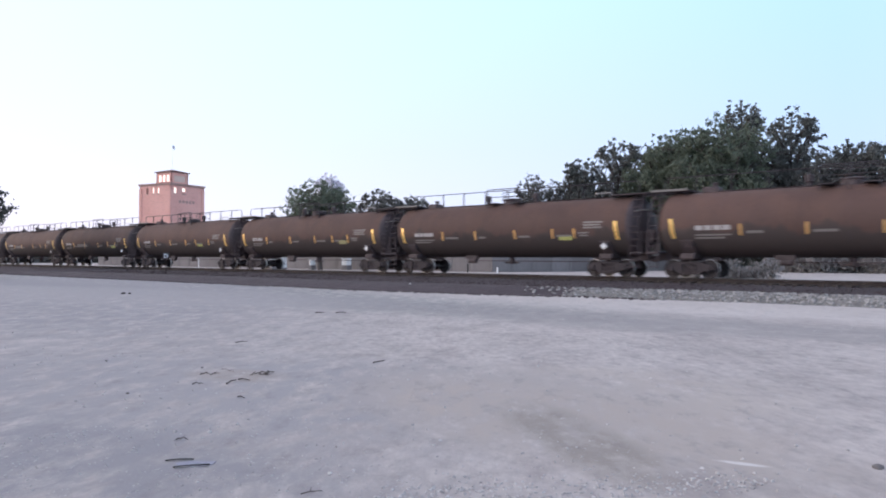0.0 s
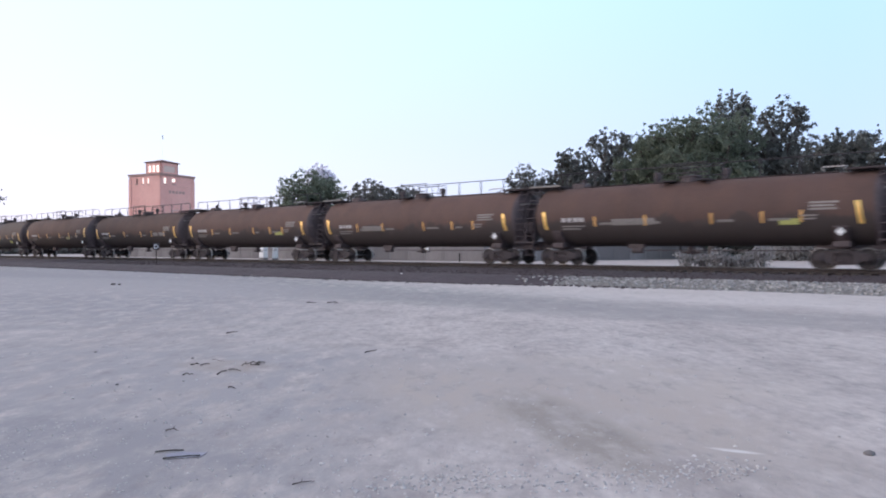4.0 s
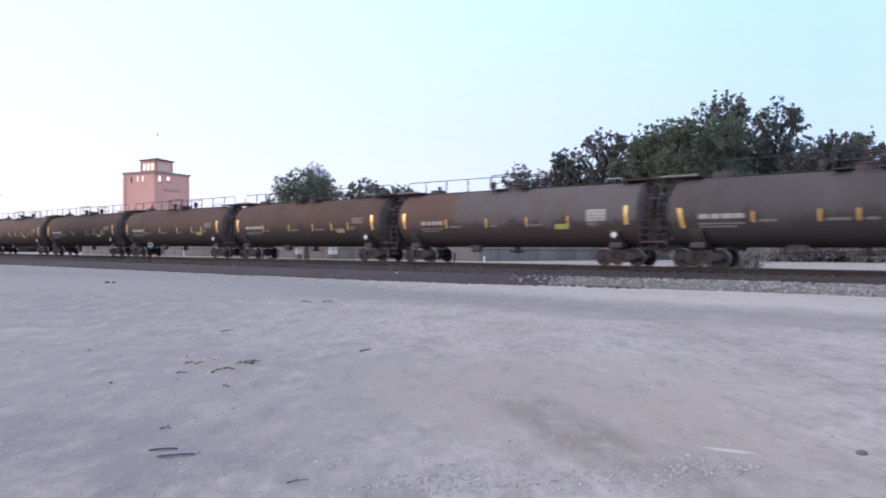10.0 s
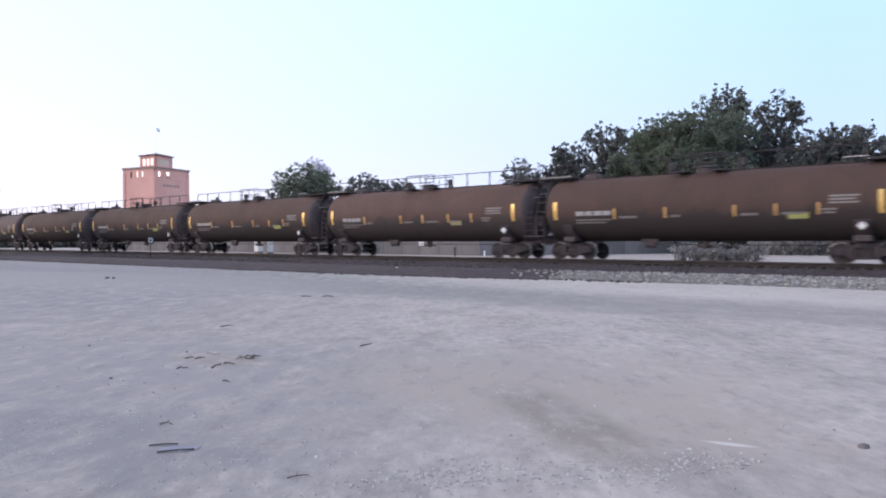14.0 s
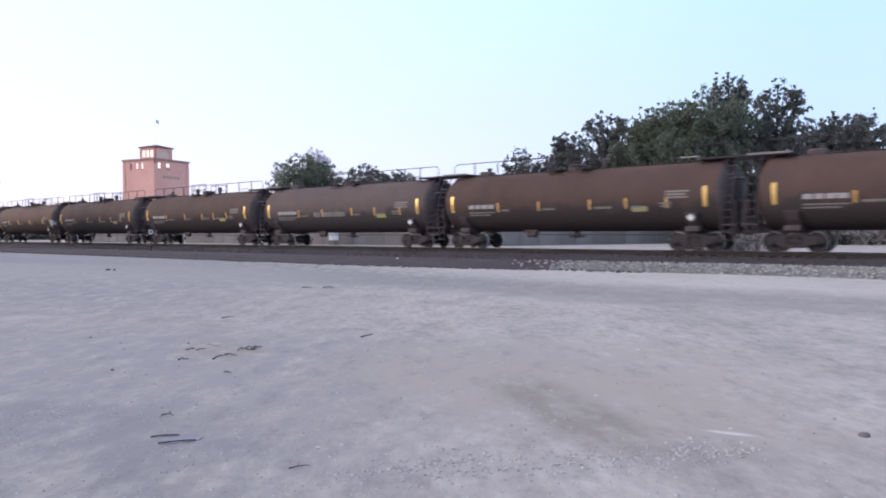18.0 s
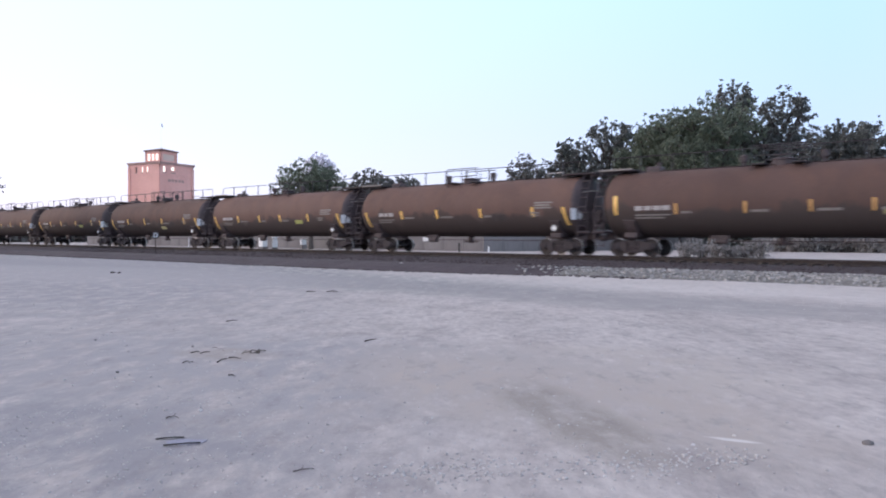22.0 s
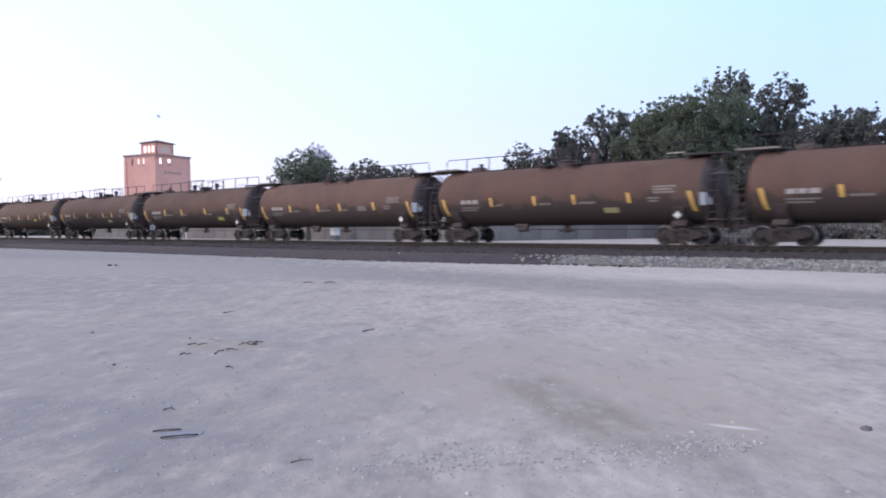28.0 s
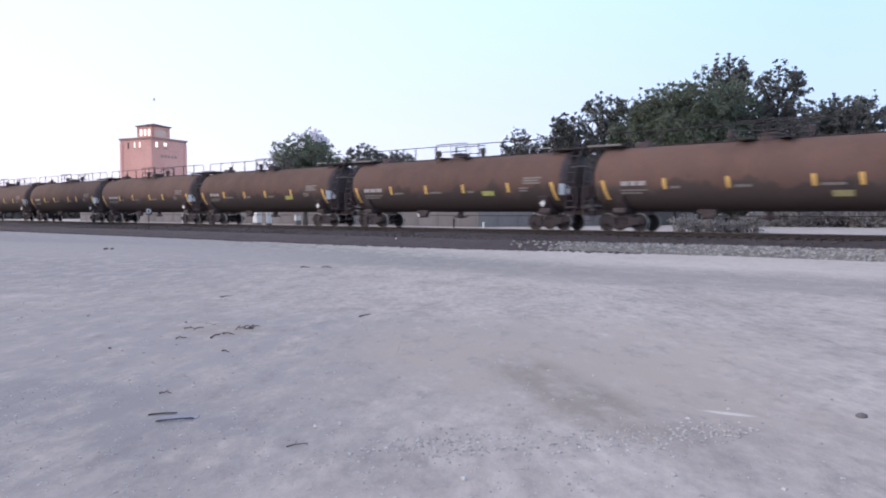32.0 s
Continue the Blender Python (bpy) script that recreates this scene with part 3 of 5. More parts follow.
def railway():
    root = tagged(new("railway_track"), "single railway track with rusty rails on dark timber ties", "railway", kind="structure")
    prof = [(-0.07, 0), (0.07, 0), (0.07, 0.012), (0.01, 0.03), (0.01, 0.12), (0.036, 0.132), (0.036, 0.165), (-0.036, 0.165), (-0.036, 0.132), (-0.01, 0.12), (-0.01, 0.03), (-0.07, 0.012)]
    for side in (-0.755, 0.755):
        bm = bmesh.new()
        a, b = [[bm.verts.new((x, TRACK_Y + side + u, RAIL_Z - 0.17 + w)) for u, w in prof] for x in (-900, 300)]
        for k in range(len(prof)):
            bm.faces.new((a[k], b[k], b[(k + 1) % 12], a[(k + 1) % 12]))
        bm.faces.new(a), bm.faces.new(b[::-1])
        rail = part("rail", bm, M_RAIL, root)
        bm = bmesh.new()
        box(bm, -900, 300, TRACK_Y + side - 0.033, TRACK_Y + side + 0.033, RAIL_Z - 0.004, RAIL_Z)
        part("rail_head", bm, M_RAILHEAD, rail, "wheel-polished running surface")
    bm = bmesh.new()
    box(bm, -0.115, 0.115, -1.3, 1.3, -0.09, 0.09, 0.012)
    tie = part("tie", bm, M_TIE, root)
    rnd = random.Random(8)
    for i in range(290):
        x = -118 + 0.53 * i
        o = tie if i == 0 else again(tie)
        o.matrix_basis = pose(x + rnd.uniform(-0.03, 0.03), TRACK_Y + rnd.uniform(-0.03, 0.03), RAIL_Z - 0.26, 0, 0, rnd.uniform(-1, 1))


ground()
track_bed()
railway()


# ---- the tank cars ----
SPEED = 16.253
COUPLINGS = [-15.21, -33.17, -51.05, -69.02, -87.30, -104.88, -122.69, -140.57, -158.54, -176.44, -194.34, -212.43, -230.36, -248.48, -266.47, -284.62, -302.49, -320.54, -338.50, -356.96, -375.18, -393.20, -411.89, -429.43, -447.68, -465.74, -483.75, -501.83, -519.98, -538.12, -556.39, -574.50, -591.94, -609.58]
# radius and axis height over the rail: the older cars, the larger later ones, those with end plates
SHELLS = {"A": (1.61, 2.63), "C": (1.69, 2.67), "B": (1.66, 2.68)}


def shell_patch(bm, shell, x0, x1, z0, z1, lift=0.008, thick=0.006, mi=0, n=4, lean=0.0):
    """A thin plate that follows the near side of the tank between two heights."""
    radius, axis = shell
    a0, a1 = math.asin((z0 - axis) / radius), math.asin((z1 - axis) / radius)
    front, back = [], []
    for i in range(n + 1):
        a = a0 + (a1 - a0) * i / n
        for r, out in ((radius + lift + thick, front), (radius + lift - 0.004, back)):
            dx = lean * i / n
            out.append([bm.verts.new((x + dx, -r * math.cos(a), axis + r * math.sin(a))) for x in (x0, x1)])
    for i in range(n):
        bm.faces.new((front[i][0], front[i][1], front[i + 1][1], front[i + 1][0])).material_index = mi
        bm.faces.new((front[i][0], front[i + 1][0], back[i + 1][0], back[i][0])).material_index = mi
        bm.faces.new((front[i][1], back[i][1], back[i + 1][1], front[i + 1][1])).material_index = mi
    bm.faces.new((front[0][0], back[0][0], back[0][1], front[0][1])).material_index = mi
    bm.faces.new((front[n][0], front[n][1], back[n][1], back[n][0])).material_index = mi


def tank_body(shell, half, dish):
    """Shell with welded rings and its rear dished head; the front head is a part of its own."""
    radius, axis = shell
    bm, front = bmesh.new(), bmesh.new()
    head = [(half + dish * math.sin(a), radius * math.cos(a)) for a in [math.pi / 2 * i / 9 for i in range(9)]] + [(half + dish, 0.06)]
    body = []
    for x in (-5.3, -2.65, 0, 2.65, 5.3):
        body += [(x - 0.03, radius), (x - 0.02, radius + 0.012), (x + 0.02, radius + 0.012), (x + 0.03, radius)]
    prof = [(-s, r) for s, r in head[::-1]] + body + head[:1]
    lathe(bm, prof, 48, "X", (0, 0, axis))
    lathe(front, [(half - 0.1, radius - 0.004)] + head, 48, "X", (0, 0, axis))
    return bm, front


def wheelset_mesh():
    bm = bmesh.new()
    lathe(bm, [(-1.05, 0.07), (-0.9, 0.085), (0.9, 0.085), (1.05, 0.07)], 10, "Y", mi=0)
    for s in (-1, 1):
        w = [(0.62, 0.16), (0.63, 0.2), (0.66, 0.2), (0.665, 0.36), (0.655, 0.43), (0.655, 0.475), (0.69, 0.48), (0.70, 0.457), (0.79, 0.452), (0.79, 0.40), (0.745, 0.37), (0.735, 0.22), (0.80, 0.2), (0.80, 0.12)]
        prof = [(s * (0.062 + y), r) for y, r in w]
        lathe(bm, prof if s > 0 else prof[::-1], 28, "Y", mi=0)
        bm.faces.ensure_lookup_table()
    for f in bm.faces:
        c = f.calc_center_median()
        r = math.hypot(c.x, c.z)
        if r > 0.44 and abs(f.normal.y) < 0.5:
            f.material_index = 1
    # lightening marks of the cast wheel, so that its turning shows
    for s in (-1, 1):
        for k in range(4):
            a = k * math.pi / 2
            box(bm, -0.04, 0.04, s * 0.80 - 0.02, s * 0.80 + 0.02, 0.24, 0.32, 0.0, 0, Matrix.Rotation(a, 4, "Y"))
    return bm


def side_frame_mesh():
    """Cast truck side frame: arched top, sagging bottom, window for the springs."""
    bm = bmesh.new()
    top = [(-1.18, 0.52), (-1.05, 0.66), (-0.7, 0.72), (-0.45, 0.82), (0.45, 0.82), (0.7, 0.72), (1.05, 0.66), (1.18, 0.52)]
    bot = [(-1.18, 0.40), (-1.0, 0.44), (-0.72, 0.36), (-0.42, 0.2), (0.42, 0.2), (0.72, 0.36), (1.0, 0.44), (1.18, 0.40)]
    y0, y1 = -0.09, 0.09
    f = [[bm.verts.new((x, y, z)) for x, z in top] for y in (y0, y1)]
    g = [[bm.verts.new((x, y, z)) for x, z in bot] for y in (y0, y1)]
    for i in range(7):
        if i != 3:
            for k in (0, 1):
                q = (f[k][i], f[k][i + 1], g[k][i + 1], g[k][i])
                bm.faces.new(q if k else q[::-1])
        bm.faces.new((f[0][i], f[0][i + 1], f[1][i + 1], f[1][i]))
        bm.faces.new((g[0][i], g[1][i], g[1][i + 1], g[0][i + 1]))
    for e in (0, 7):
        bm.faces.new((f[0][e], f[1][e], g[1][e], g[0][e]))
    # posts, seat and cap of the spring window
    box(bm, -0.44, -0.33, y0, y1, 0.21, 0.81)
    box(bm, 0.33, 0.44, y0, y1, 0.21, 0.81)
    box(bm, -0.33, 0.33, y0, y1, 0.2, 0.28)
    box(bm, -0.33, 0.33, y0, y1, 0.7, 0.82)
    for x in (-0.89, 0.89):
        lathe(bm, [(-0.16, 0.11), (-0.14, 0.13), (0.1, 0.13)], 12, "Y", (x, 0, 0.457))
        box(bm, x - 0.16, x + 0.16, -0.12, 0.1, 0.52, 0.66, 0.02)
    return bm


def truck(car, x):
    bm = bmesh.new()
    box(bm, -0.24, 0.24, -1.0, 1.0, 0.42, 0.72, 0.03)
    lathe(bm, [(0.72, 0.25), (0.84, 0.25)], 16, "Z")
    t = part("truck", bm, M_TRUCK, car, "two-axle cast steel truck")
    t.matrix_basis = pose(x, 0, 0)
    spring = None
    for y in (-1.0, 1.0):
        part("side_frame", side_frame_mesh(), M_TRUCK, t).matrix_basis = pose(0, y, 0)
        for sx in (-0.22, 0, 0.22):
            if spring is None:
                bm = bmesh.new()
                lathe(bm, [(0.28 + 0.035 * k, 0.095 if k % 2 else 0.075) for k in range(9)], 8, "Z")
                spring = part("spring", bm, M_STEEL, t)
                spring.matrix_basis = pose(sx, y * 0.98, 0)
            else:
                again(spring, sx, y * 0.98)
    for k, wx in enumerate((-0.89, 0.89)):
        w = part("wheelset", wheelset_mesh(), [M_WHEEL, M_TREAD], t, "steel wheels with bright treads", True)
        w.matrix_basis = pose(wx, 0, 0.457)
        w["slot"] = k
    return t


PLATES = {}


def sheet(car, kind, name, x, width, z0, z1, material, label="", lean=0.0, lift=0.008):
    """A painted or taped patch on the flank, centred on x; alike patches share one mesh."""
    key = (kind, name, round(width, 2), z0, z1, material.name, lean, lift)
    if key not in PLATES:
        bm = bmesh.new()
        shell_patch(bm, SHELLS[kind], -width / 2, width / 2, z0, z1, lift, lean=lean)
        PLATES[key] = part(name, bm, material, car, label)
        PLATES[key].matrix_basis = pose(x, 0, 0)
        return PLATES[key]
    return again(PLATES[key], x, parent=car)


def bare_car(kind, paint):
    """One car without its markings. kind A: older, C: larger, B: larger with a white plate by the front head."""
    radius, axis = SHELLS[kind]
    top = axis + radius
    car = new("tank_car")
    shell, front = tank_body(SHELLS[kind], *((7.95, 0.74) if kind != "B" else (7.86, 0.76)))
    off = 0.12 if kind != "B" else 0.06
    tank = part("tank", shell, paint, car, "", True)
    tank.matrix_basis = pose(off, 0, 0)
    part("tank_head", front, M_HEAD, tank, "dark dished head", True)
    bm = bmesh.new()
    tube(bm, [(8.42, -1.2, 3.4), (8.72, -0.75, 3.47), (8.86, 0, 3.48), (8.72, 0.75, 3.47), (8.42, 1.2, 3.4)], 0.04, 6)
    part("head_grab_rail", bm, M_DULLWHITE, car, "pale grab rail across the head")
    # hazard placard: a plate on its corner in a small holder by the truck
    bm = bmesh.new()
    box(bm, -0.135, 0.135, -0.012, 0.012, -0.135, 0.135, 0, 0, Matrix.Rotation(radians(45), 4, "Y"))
    plac = part("placard", bm, M_PLATE, car, "white diamond placard")
    plac.matrix_basis = pose(6.85, -1.55, 1.62 if kind != "B" else 1.48)
    bm = bmesh.new()
    tube(bm, [(0, 0.02, -0.1), (0, 0.12, -0.35)], 0.02, 5)
    part("bracket", bm, M_STEEL, plac)
    if kind == "B":
        # the plate stands off the knuckle of the head and faces half forward
        bm = bmesh.new()
        box(bm, -0.33, 0.33, -0.02, 0.02, -0.3, 0.3, 0.01)
        pl = part("end_plate", bm, M_PLATE, car, "plain white square plate on a stand-off bracket")
        pl.matrix_basis = pose(8.2, -1.52, 2.22, 0, 0, 58)
        bm = bmesh.new()
        for z in (-0.2, 0.2):
            tube(bm, [(0.05, 0.02, z), (-0.05, 0.42, z)], 0.025, 5)
        part("bracket", bm, M_STEEL, pl)
    # top: walkway, handrail with posts, cage round the manway, end platforms, fittings
    bm = bmesh.new()
    box(bm, -6.6, 6.6, -0.3, 0.3, top + 0.005, top + 0.03)
    part("walkway", bm, M_STEEL, car, "dark steel running board along the top")
    rail = top + 0.78
    bm = bmesh.new()
    tube(bm, [(-8.3, -0.42, top + 0.1), (-8.3, -0.42, rail - 0.16), (-8.15, -0.42, rail), (8.15, -0.42, rail), (8.3, -0.42, rail - 0.16), (8.3, -0.42, top + 0.1)], 0.024, 6)
    part("handrail", bm, M_RAILING, car)
    bm = bmesh.new()
    tube(bm, [(0, -0.42, top - 0.07), (0, -0.42, rail)], 0.035, 6)
    post = part("rail_post", bm, M_RAILING, car)
    post.matrix_basis = pose(-6.75, 0, 0)
    for i in range(1, 9):
        again(post, -6.75 + 1.6875 * i)
    bm = bmesh.new()
    for y in (-0.95, 0.95):
        tube(bm, [(-1.15, y, top - 0.3), (-1.15, y, rail + 0.04), (1.15, y, rail + 0.04), (1.15, y, top - 0.3)], 0.03, 6)
        tube(bm, [(-1.15, y, top + 0.36), (1.15, y, top + 0.36)], 0.022, 5)
        tube(bm, [(0, y, top - 0.3), (0, y, rail + 0.04)], 0.022, 5)
    box(bm, -1.2, -0.56, -0.98, 0.98, top - 0.02, top + 0.03)
    box(bm, 0.56, 1.2, -0.98, 0.98, top - 0.02, top + 0.03)
    part("manway_cage", bm, M_RAILING, car, "safety rails round the manway platform")
    for s in (-1, 1):
        bm = bmesh.new()
        box(bm, min(s * 6.9, s * 8.95), max(s * 6.9, s * 8.95), -0.85, 0.85, top + 0.04, top + 0.12, 0.01)
        for y in (-0.8, 0.8):
            tube(bm, [(s * 7.1, y, top + 0.08), (s * 7.1, y * 0.9, top - 0.4)], 0.03, 5)
            tube(bm, [(s * 8.9, y, top + 0.08), (s * 8.3, y * 0.8, top - 0.72)], 0.03, 5)
        part("top_platform", bm, M_TRUCK, car, "dark grating platform over the tank head")
    bm = bmesh.new()
    box(bm, -8.9, -7.0, -0.9, -0.86, top + 0.08, top + 0.18, 0.01)
    part("platform_edge", bm, M_DULLWHITE, car, "pale kick plate along the platform")
    bm = bmesh.new()
    tube(bm, [(6.05, -0.86, top + 0.02), (6.05, -0.86, top + 0.2), (6.95, -0.86, top + 0.2), (6.95, -0.86, top + 0.06)], 0.03, 6)
    part("platform_grab", bm, M_WHITE, car, "white-painted grab bar at the platform")
    bm = bmesh.new()
    lathe(bm, [(top - 0.13, 0.5), (top + 0.17, 0.5), (top + 0.2, 0.54), (top + 0.25, 0.54), (top + 0.31, 0.34), (top + 0.33, 0.1)], 20, "Z")
    man = part("manway_housing", bm, M_STEEL, car, "round steel housing over the manway", True)
    bm = bmesh.new()
    tube(bm, [(-0.4, -0.4, top + 0.17), (-0.4, -0.5, top + 0.39), (0.4, -0.5, top + 0.39), (0.4, -0.4, top + 0.17)], 0.025, 5)
    part("grab_iron", bm, M_STEEL, man)
    bm = bmesh.new()
    lathe(bm, [(top - 0.03, 0.12), (top + 0.19, 0.12), (top + 0.22, 0.18), (top + 0.5, 0.18), (top + 0.56, 0.08)], 12, "Z")
    v = part("relief_valve", bm, M_STEEL, car, "", True)
    v.matrix_basis = pose(-1.75, 0, 0)
    again(v, 1.7)
    bm = bmesh.new()
    box(bm, -0.4, 0.4, -0.35, 0.35, top - 0.11, top + 0.25, 0.08)
    lathe(bm, [(top + 0.23, 0.12), (top + 0.39, 0.12), (top + 0.43, 0.17), (top + 0.47, 0.08)], 10, "Z", (0.15, 0, 0))
    part("valve_box", bm, M_STEEL, car, "", True).matrix_basis = pose(-6.1, 0, 0)
    # under the tank
    bm = bmesh.new()
    lathe(bm, [(0.62, 0.1), (0.66, 0.22), (0.78, 0.22), (0.82, 0.16), (1.15, 0.2)], 12, "Z")
    box(bm, -0.5, 0.5, -0.06, 0.06, 0.66, 0.76, 0.015)
    part("outlet_valve", bm, M_STEEL, car, "bottom outlet valve with its handle")
    bm = bmesh.new()
    lathe(bm, [(-0.3, 0.1), (-0.28, 0.16), (0.28, 0.16), (0.3, 0.1)], 12, "X", (-2.6, -0.5, 0.82))
    box(bm, -3.1, -2.2, -0.62, -0.38, 0.92, 1.2, 0.02)
    tube(bm, [(-2.3, -0.5, 0.82), (4.6, -0.3, 0.8), (5.8, 0, 0.8)], 0.025, 5)
    part("brake_cylinder", bm, M_STEEL, car)
    for s in (-1, 1):
        bm = bmesh.new()
        box(bm, min(s * 5.6, s * 8.7), max(s * 5.6, s * 8.7), -0.33, 0.33, 0.86, 1.3, 0.03)
        box(bm, s * 6.85 - 0.35, s * 6.85 + 0.35, -1.35, 1.35, 0.95, 1.22, 0.04)
        part("draft_sill", bm, M_STEEL, car)
        bm = bmesh.new()
        rings = []
        for i in range(10):
            a = radians(-152 + 124 * i / 9)
            rings.append([bm.verts.new((s * 6.85 + dx, r * math.cos(a), axis + r * math.sin(a))) for dx, r in ((-0.3, radius + 0.01), (0.3, radius + 0.01), (0.3, radius + 0.11), (-0.3, radius + 0.11))])
        for p, q in zip(rings, rings[1:]):
            for k in range(4):
                bm.faces.new((p[k], q[k], q[(k + 1) % 4], p[(k + 1) % 4]))
        bm.faces.new(rings[0]), bm.faces.new(rings[-1][::-1])
        part("saddle", bm, M_STEEL, car)
        bm = bmesh.new()
        box(bm, min(s * 8.6, s * 9.02), max(s * 8.6, s * 9.02), -0.11, 0.11, 0.84, 1.04, 0.03)
        box(bm, s * 8.98 - 0.11, s * 8.98 + 0.11, -0.19, 0.19, 0.78, 1.1, 0.04)
        part("coupler", bm, M_STEEL, car)
        bm = bmesh.new()
        box(bm, s * 8.62 - 0.3, s * 8.62 + 0.3, -1.5, 1.5, 1.2, 1.3, 0.01)
        for z in (1.8, 2.35):
            tube(bm, [(s * 8.86, -1.45, z), (s * 8.9, 0, z), (s * 8.86, 1.45, z)], 0.035, 6)
        for y in (-1.45, -0.5, 0.5, 1.45):
            tube(bm, [(s * 8.88, y, 1.3), (s * 8.88, y, 2.35)], 0.035, 6)
        part("end_platform", bm, M_HEAD, car, "end platform with handrail")
        bm = bmesh.new()
        x0 = s * 8.5
        for dx in (-0.24, 0.24):
            tube(bm, [(x0 + dx, -1.5, 0.5), (x0 + dx, -1.54, 2.6), (x0 + dx, -1.2, 3.6), (x0 + dx, -0.7, top + 0.1)], 0.034, 5)
        for z in (0.55, 0.9, 1.25, 1.6, 1.95, 2.3, 2.6):
            tube(bm, [(x0 - 0.24, -1.51, z), (x0 + 0.24, -1.51, z)], 0.026, 5)
        for y, z in ((-1.37, 3.1), (-1.2, 3.6), (-0.95, 4.0)):
            tube(bm, [(x0 - 0.24, y, z), (x0 + 0.24, y, z)], 0.026, 5)
        part("ladder", bm, M_HEAD, car)
    # hand brake with its gear housing at the rear end
    bm = bmesh.new()
    lathe(bm, [(-0.02, 0.3), (0.02, 0.3), (0.02, 0.24), (-0.02, 0.24)], 16, "X", (-8.92, -0.8, 2.1))
    box(bm, -8.94, -8.9, -1.08, -0.52, 2.07, 2.13)
    box(bm, -8.94, -8.9, -0.83, -0.77, 1.82, 2.38)
    box(bm, -8.9, -8.7, -1.05, -0.55, 1.75, 2.45, 0.04)
    tube(bm, [(-8.8, -0.8, 1.8), (-8.7, -0.8, 1.2)], 0.05, 6)
    part("brake_wheel", bm, M_STEEL, car)
    truck(car, -6.85)
    truck(car, 6.85)
    return car


BARE = {}
CARS = []


def add_car(k, kind, paint, label, stripes, nudge=0.0, panel=None, low=False, stain=None, block=False, smears=(), marks=(-6.4, -4.7)):
    """The car behind coupling k. stripes: the short reflective ones along its flank; panel: the yellow-green plate;
    stain: a blackened stretch; block: whether the data stand on a clean white ground; smears: worn pale stretches."""
    n = k + 1
    ahead = COUPLINGS[0] + 18.0 * -n if n < 0 else COUPLINGS[n]
    behind = COUPLINGS[n + 1] if -1 <= n < len(COUPLINGS) - 1 else ahead - 18.05
    x = (ahead + behind) / 2 + nudge
    m = pose(x, TRACK_Y, RAIL_Z)
    key = (kind, paint.name)
    if key in BARE:
        car = copy_thing(BARE[key], m)
        for o in [o for o in car.children if o.name.split(".")[0] in MARKINGS]:
            bpy.data.objects.remove(o)
    else:
        car = BARE[key] = bare_car(kind, paint)
        car.matrix_basis = m
    tagged(car, label, "tank car", "cars of the train")
    CARS.append((car, x))
    # reflective tape
    lo, hi, lean = {"A": (1.94, 2.9, -0.14), "C": (2.12, 3.08, -0.02), "B": (1.65, 2.62, -0.24)}[kind]
    if k == 7:
        lo, hi, lean = 1.9, 2.86, -0.16
    for at in (-7.52, 7.55):
        sheet(car, kind, "end_stripe", at - lean / 2, 0.2, lo, hi, M_YELLOW, "tall yellow reflective stripe", lean)
    mid = {"A": 2.31, "C": 2.37, "B": 2.38}[kind]
    for at in stripes:
        sheet(car, kind, "reflective_stripe", at, 0.13 if kind != "B" else 0.18, mid - 0.26, mid + 0.26, M_YELLOW if kind == "B" else M_OLDYELLOW, "short yellow reflective stripe" if kind == "B" else "short grimy yellow stripe", 0.0 if kind != "B" else -0.06)
    # reporting marks and stencilled lines: bars for what cannot be read
    a, b = marks
    letters = 3 if kind == "B" else 4
    step = (b - a) / letters
    for i in range(letters):
        sheet(car, kind, "reporting_mark", a + step * (i + 0.5), step - (0.05 if i != 1 else 0.12), 2.32, 2.54, M_WHITE, "white stencilled mark")
    for z, w in ((2.06, 1.0), (1.92, 0.82)):
        sheet(car, kind, "capacity_line", a + (b - a) * w / 2, round((b - a) * w, 1), z, z + 0.07, M_DULLWHITE)
    if block:
        sheet(car, kind, "data_panel", 5.9, 1.1, 2.36, 2.94, M_WHITE, "clean white data panel")
        for z in (2.46, 2.62, 2.78):
            sheet(car, kind, "data_line", 5.9, 0.85, z, z + 0.04, M_DATA, "grey stencilled data", 0.0, 0.018)
    else:
        for z, w in ((2.84, 1.15), (2.7, 1.0), (2.56, 1.1)):
            sheet(car, kind, "data_line", 6.15 + w / 2 - 0.5, w, z, z + 0.085, M_DATA, "faded stencilled data")
    for z, w in ((2.3, 0.62), (2.16, 0.5)):
        sheet(car, kind, "data_line", 5.65, w, z, z + 0.07, M_DATA, "faded stencilled data")
    for i, (p, q) in enumerate(zip(stripes, stripes[1:])):
        if q - p > 1.2:
            w = (0.5, 0.75, 0.95)[(i + k) % 3]
            sheet(car, kind, "stencil_line", p + 0.25 + w / 2, w, 2.14, 2.25, M_DULLWHITE, "worn stencilled line")
    if panel is not None:
        z = 1.66 if low else 1.96
        sheet(car, kind, "inspection_panel", panel, 0.82, z, z + 0.26, M_GREEN if k % 3 else M_PALEYELLOW, "yellow-green painted panel")
    if stain is not None:
        sheet(car, kind, "stain_panel", stain, 0.85, 1.9, 2.3, M_DARKPANEL, "blackened panel", 0.0, 0.004)
    for at, w in smears:
        sheet(car, kind, "paint_smear", at, w, 2.1, 2.42, M_DULLWHITE, "pale weathered smear", 0.0, 0.004)


MARKINGS = {"end_stripe", "reflective_stripe", "reporting_mark", "capacity_line", "data_panel", "data_line", "stencil_line", "inspection_panel", "stain_panel", "paint_smear"}


